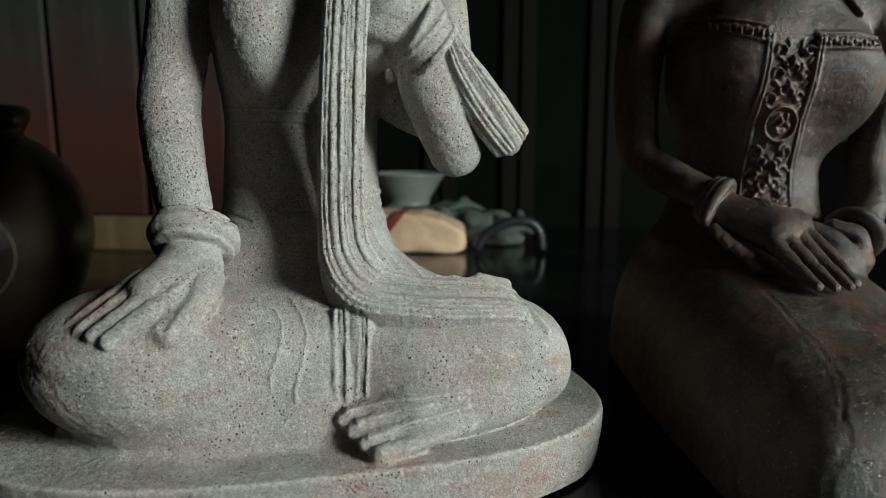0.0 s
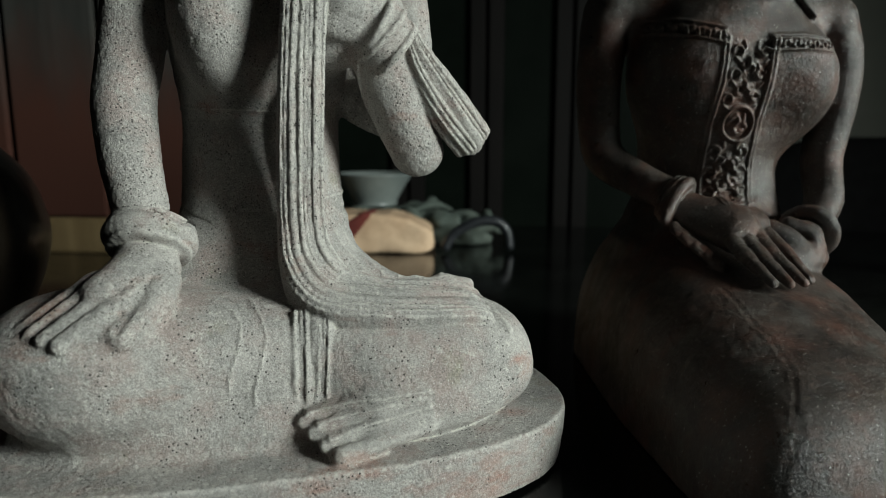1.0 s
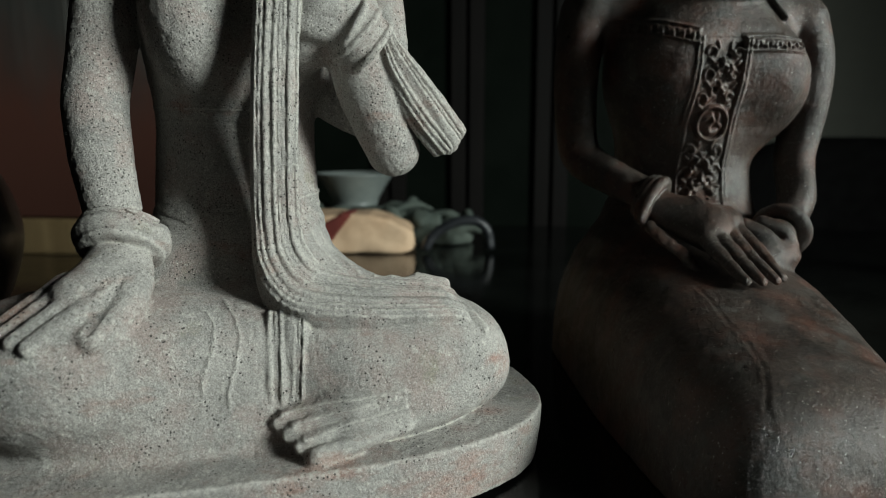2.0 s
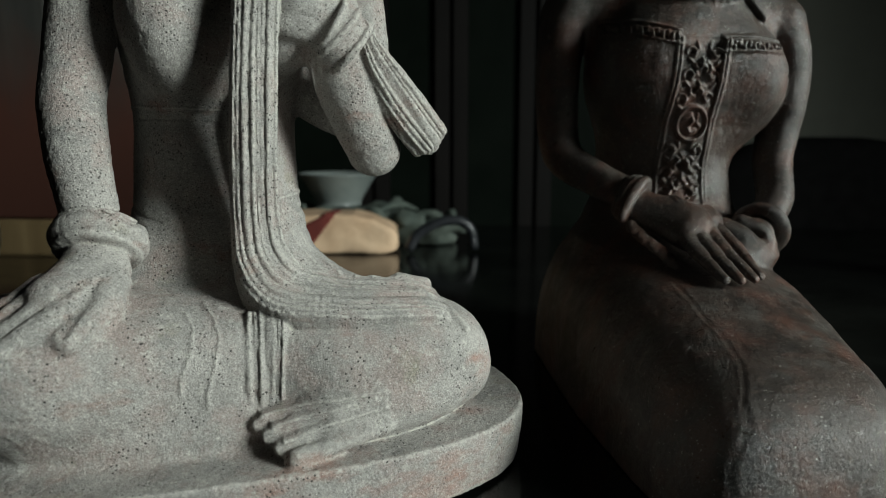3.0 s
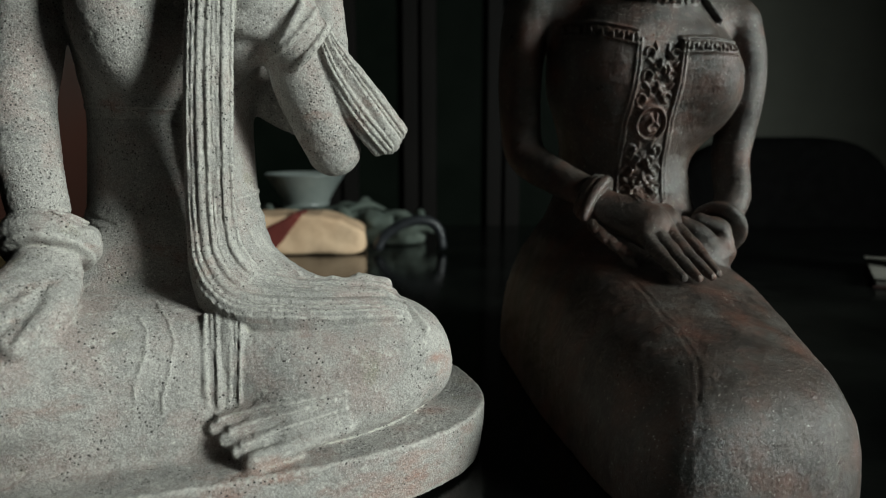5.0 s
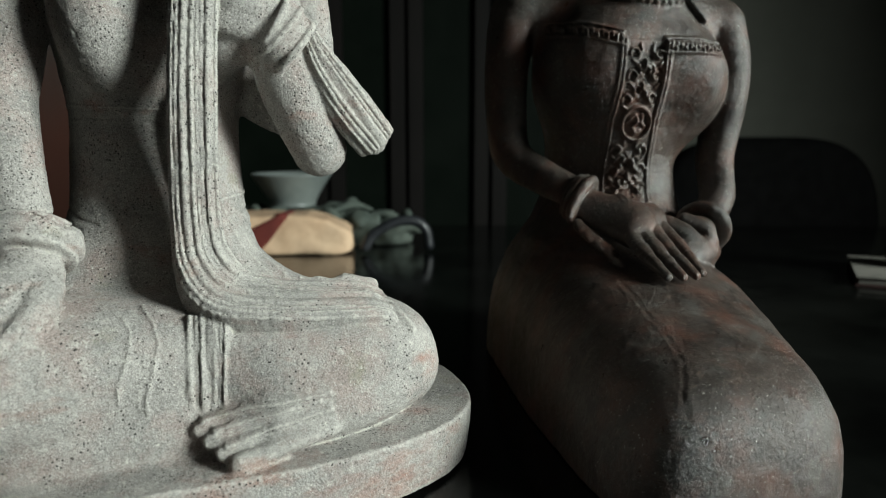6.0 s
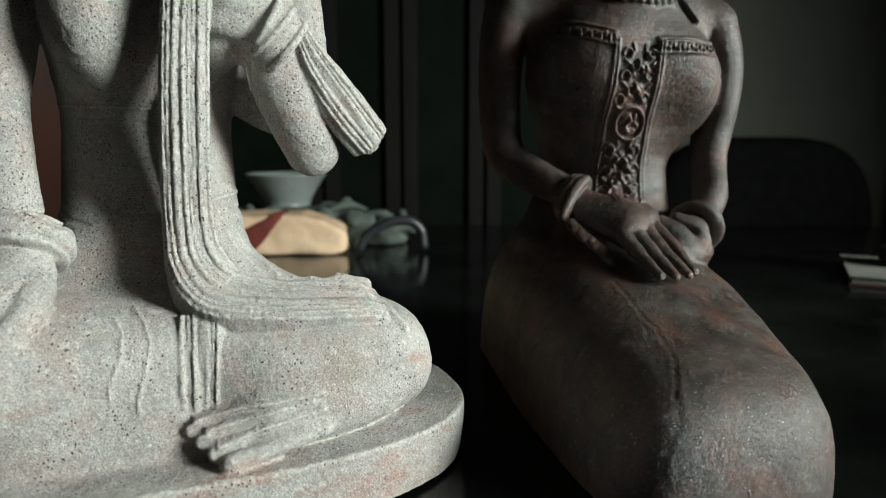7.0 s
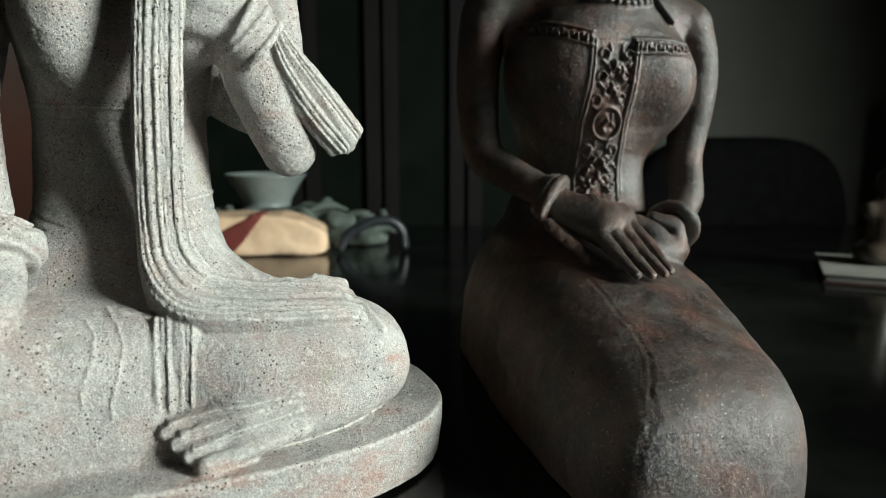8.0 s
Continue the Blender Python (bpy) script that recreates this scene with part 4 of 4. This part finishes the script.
def display_cabinet():
    """Tall dark glazed cabinet behind the table."""
    c = thing("display_cabinet", pose(0.0, 1.86, FLOOR_Z), "tall dark wooden display cabinet with glazed doors", "cabinet")
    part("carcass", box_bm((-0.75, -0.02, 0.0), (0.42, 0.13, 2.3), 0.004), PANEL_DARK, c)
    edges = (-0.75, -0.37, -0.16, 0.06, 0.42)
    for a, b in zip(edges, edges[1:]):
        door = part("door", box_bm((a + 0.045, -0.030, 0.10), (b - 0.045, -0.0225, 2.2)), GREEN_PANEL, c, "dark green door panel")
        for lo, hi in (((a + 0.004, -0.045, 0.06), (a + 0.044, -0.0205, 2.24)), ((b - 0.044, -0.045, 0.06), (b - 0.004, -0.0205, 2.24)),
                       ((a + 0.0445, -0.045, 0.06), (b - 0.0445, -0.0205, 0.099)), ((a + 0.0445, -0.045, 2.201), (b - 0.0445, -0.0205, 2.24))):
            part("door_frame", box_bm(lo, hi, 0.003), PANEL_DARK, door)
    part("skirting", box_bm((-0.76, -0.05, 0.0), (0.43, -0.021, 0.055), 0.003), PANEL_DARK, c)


display_cabinet()


def rounded_parcel():
    s = Carving((-0.20, -0.06, -0.003), (0.16, 0.10, 0.11), 0.003)

    def f(x, y, z):
        roof = np.interp(x, (-0.2, 0.030, 0.066, 0.100, 0.115), (0.077, 0.077, 0.068, 0.053, 0.044)).astype(np.float32)
        q = (np.abs((x + 0.038) / 0.150) ** 9 + np.abs((y - 0.02) / 0.056) ** 9 + np.abs((z - roof / 2) / (roof / 2)) ** 9) ** (1 / 9)
        return (q - 1) * 0.03
    s.put(((-0.19, -0.04, 0.0), (0.135, 0.08, 0.095), f), 0.004)
    s.emboss((-0.2, -0.06, 0), (0.16, 0.1, 0.11), lambda x, y, z: 0.0008 * np.sin(x * 61 + 2 * np.sin(z * 47)) * np.sin(y * 53 + z * 70) + 0 * z)
    return s.mesh("box", CARD, rough=((0.03, 0.0016, 0.5), (0.011, 0.0010, 0.5)))


parcel = thing("parcel", pose(-0.335, 1.29, 0, 0, 0, 6), "tan cardboard parcel with a dark red cloth strap", "parcel")
box = new("box", rounded_parcel())
box.parent = parcel


def parcel_strap():
    """A red sash that lies slantwise over the parcel's front and folds over its top."""
    s = Carving((-0.12, -0.06, -0.003), (0.06, 0.10, 0.12), 0.003)
    s.put(band([(-0.092, -0.0370, 0.012, 0.66, 0, -0.75, 0.026, 0.0030), (-0.055, -0.0385, 0.040, 0.66, 0, -0.75, 0.0200, 0.0030), (-0.026, -0.0375, 0.064, 0.75, 0, -0.66, 0.0110, 0.0030),
                (-0.012, -0.0300, 0.0770, 0.90, 0, -0.35, 0.0085, 0.0030), (-0.006, 0.020, 0.0790, 1, 0, 0, 0.0080, 0.0030)], 3, 0.0010, 6, 0.08, 2), 0.002)
    return s.mesh("strap", RED_CLOTH)


sash = new("strap", parcel_strap())
sash.parent = parcel
tagged(sash, "dark red cloth strap")


def heap(seed, lo, hi, count, height):
    """Rumpled cloth: folds thrown over one another."""
    rnd = random.Random(seed)
    s = Carving((lo[0] - 0.04, lo[1] - 0.04, -0.004), (hi[0] + 0.04, hi[1] + 0.04, height + 0.05), 0.0035)
    s.put(blob(((lo[0] + hi[0]) / 2, (lo[1] + hi[1]) / 2, height * 0.28), ((hi[0] - lo[0]) / 2, (hi[1] - lo[1]) / 2, height * 0.45), None, 3.0), 0.01)
    for _ in range(count):
        p = Vector((rnd.uniform(*(lo[0], hi[0])) * 0.85, rnd.uniform(lo[1], hi[1]) * 0.8, height * rnd.uniform(0.45, 0.8)))
        d = Vector((rnd.uniform(-1, 1), rnd.uniform(-0.6, 0.6), rnd.uniform(-0.35, 0.1))) * 0.05
        r = rnd.uniform(0.007, 0.014)
        s.put(limb([tuple(p - d), tuple(p + Vector((0, 0, 0.012))), tuple(p + d)], [r * 0.6, r, r * 0.5]), 0.010)
    return s


cloth = new("folded_cloth", heap(3, (-0.15, -0.09), (0.15, 0.09), 22, 0.078).mesh("folded_cloth", GREEN_PAPER, rough=((0.02, 0.004, 0.5),)))
cloth.matrix_world = pose(-0.350, 1.45, 0.0035)
tagged(cloth, "rumpled pile of grey-green cloth on the black table", "cloth")
rag = new("crumpled_cloth", heap(8, (-0.070, -0.045), (0.070, 0.045), 18, 0.056).mesh("crumpled_cloth", GREEN_PAPER, rough=((0.015, 0.005, 0.5),)))
rag.matrix_world = pose(-0.185, 1.42, 0.0035)
tagged(rag, "crumpled grey-green cloth lying on the black table", "cloth")

bowl = thing("bowl", pose(-0.375, 1.45, 0.076), "pale grey glazed bowl with flaring sides on cloth", "bowl")
part("body", lathe_bm(smooth_path([(0.0, 0.0), (0.046, 0.0), (0.049, 0.006), (0.053, 0.016), (0.068, 0.042), (0.082, 0.063), (0.0845, 0.067), (0.081, 0.0675), (0.064, 0.046), (0.048, 0.018), (0.0, 0.012)], 3).clip(0), 56), CELADON, bowl, smooth=True)


def loop_strap():
    s = Carving((-0.08, -0.03, -0.003), (0.09, 0.03, 0.09), 0.003)
    rows = [(-0.066, 0, 0.010), (-0.050, 0, 0.034), (-0.01, 0, 0.056), (0.03, 0, 0.058), (0.052, 0, 0.040), (0.058, 0, 0.010)]
    s.put(limb([tuple(p) for p in smooth_path(rows, 5)], 0.0100), 0.002)
    return s.mesh("loop_handle", SHINY_LEATHER)


handle = new("bag_handle", loop_strap())
handle.matrix_world = pose(-0.132, 1.30, 0.003, 0, 0, 12)
tagged(handle, "arched black leather bag handle on the table", "handle")

book = thing("book", pose(0.580, 1.02, 0, 0, 0, -25), "flat book with a pale worn cover lying on the table", "book")
part("page_block", box_bm((0.004, 0.004, 0.0035), (0.265, 0.205, 0.0125), 0.001), WORN_COVER, book, "yellowed page block")
part("cover", box_bm((0.0, 0.0, 0.013), (0.27, 0.21, 0.0155), 0.001), WORN_COVER, book)
part("cover", box_bm((0.0, 0.0, 0.0), (0.27, 0.21, 0.003), 0.001), BOOK_COVER, book)


def small_figure():
    s = Carving((-0.06, -0.05, -0.003), (0.06, 0.05, 0.17), 0.003)
    s.put(blob((0, 0, 0.016), (0.045, 0.036, 0.020), None, 2.6), 0.006)
    s.put(limb([(0, 0, 0.03), (0, 0, 0.085)], [0.030, 0.024]), 0.012)
    s.put(limb([(-0.028, 0, 0.085), (0.028, 0, 0.085)], 0.014), 0.01)
    s.put(blob((0, 0, 0.128), (0.021, 0.022, 0.026)), 0.008)
    return s.mesh("small_figure", GLAZE)


figure = new("small_statue", small_figure())
figure.matrix_world = pose(0.720, 1.10, 0.0185)
tagged(figure, "small dark glazed statue standing on the book", "statue")


def armchair():
    ch = thing("armchair", pose(0.80, 1.80, FLOOR_Z), "black leather armchair drawn up behind the table", "armchair")
    s = Carving((-0.36, -0.06, 0.30), (0.36, 0.12, 1.03), 0.01)
    s.put(blob((-0.02, 0.03, 0.62), (0.30, 0.07, 0.36), None, 3.5), 0.03)
    back = new("backrest", s.mesh("backrest", BLACK))
    back.parent = ch
    part("seat", box_bm((-0.28, -0.05, 0.30), (0.26, 0.10, 0.42), 0.02), BLACK, ch)
    for lx in (-0.25, 0.23):
        for ly in (-0.03, 0.08):
            part("leg", box_bm((lx - 0.02, ly - 0.02, 0), (lx + 0.02, ly + 0.02, 0.302), 0.003), PANEL_DARK, ch)


armchair()
dresser = thing("dark_dresser", pose(1.56, 1.85, FLOOR_Z), "dark wooden dresser against the plaster wall", "dresser")
part("carcass", box_bm((-0.22, -0.05, 0.0), (0.40, 0.14, 1.14), 0.004), PANEL_DARK, dresser)
part("door", box_bm((-0.19, -0.065, 0.06), (0.08, -0.0505, 1.10), 0.003), PANEL_DARK, dresser)
part("door", box_bm((0.09, -0.065, 0.06), (0.37, -0.0505, 1.10), 0.003), PANEL_DARK, dresser)
window = thing("window_1", pose(2.4, 0, 0), "tall wooden window in the side wall", "window", kind="structure")
for lo, hi in (((0.03, WIN[0], WIN[2]), (0.09, WIN[0] + 0.05, WIN[3])), ((0.03, WIN[1] - 0.05, WIN[2]), (0.09, WIN[1], WIN[3])),
               ((0.03, WIN[0] + 0.051, WIN[2]), (0.09, WIN[1] - 0.051, WIN[2] + 0.05)), ((0.03, WIN[0] + 0.051, WIN[3] - 0.05), (0.09, WIN[1] - 0.051, WIN[3]))):
    part("window_frame", box_bm(lo, hi, 0.004), PANEL_DARK, window)


# ---- cobweb threads at the raised wrist ----
web = bpy.data.curves.new("cobweb", "CURVE")
web.dimensions, web.bevel_depth, web.bevel_resolution = "3D", 0.00004, 1
for k in range(5):
    a = Vector((0.062 + random.uniform(-0.005, 0.005), -0.006 + random.uniform(-0.004, 0.004), 0.272 + random.uniform(-0.006, 0.004)))
    e = Vector((0.068 + random.uniform(-0.008, 0.008), 0.004 + random.uniform(-0.006, 0.008), 0.256 + random.uniform(-0.012, 0.006)))
    sp = web.splines.new("POLY")
    sp.points.add(8)
    sag = random.uniform(0.001, 0.004)
    for i, p in enumerate(sp.points):
        t = i / 8
        q = a.lerp(e, t) + Vector((random.uniform(-1, 1), random.uniform(-1, 1), random.uniform(-1, 1))) * 0.0008 - Vector((0, 0, sag * 4 * t * (1 - t)))
        p.co = (*q, 1)
web.materials.append(PAPER)
cobweb = new("cobweb", web)
cobweb.matrix_world = pose(-0.1975, 0.427, 0.003, 0, 0, 22)
tagged(cobweb, "torn dusty cobweb threads hanging at the stone wrist", "cobweb", kind="stuff")
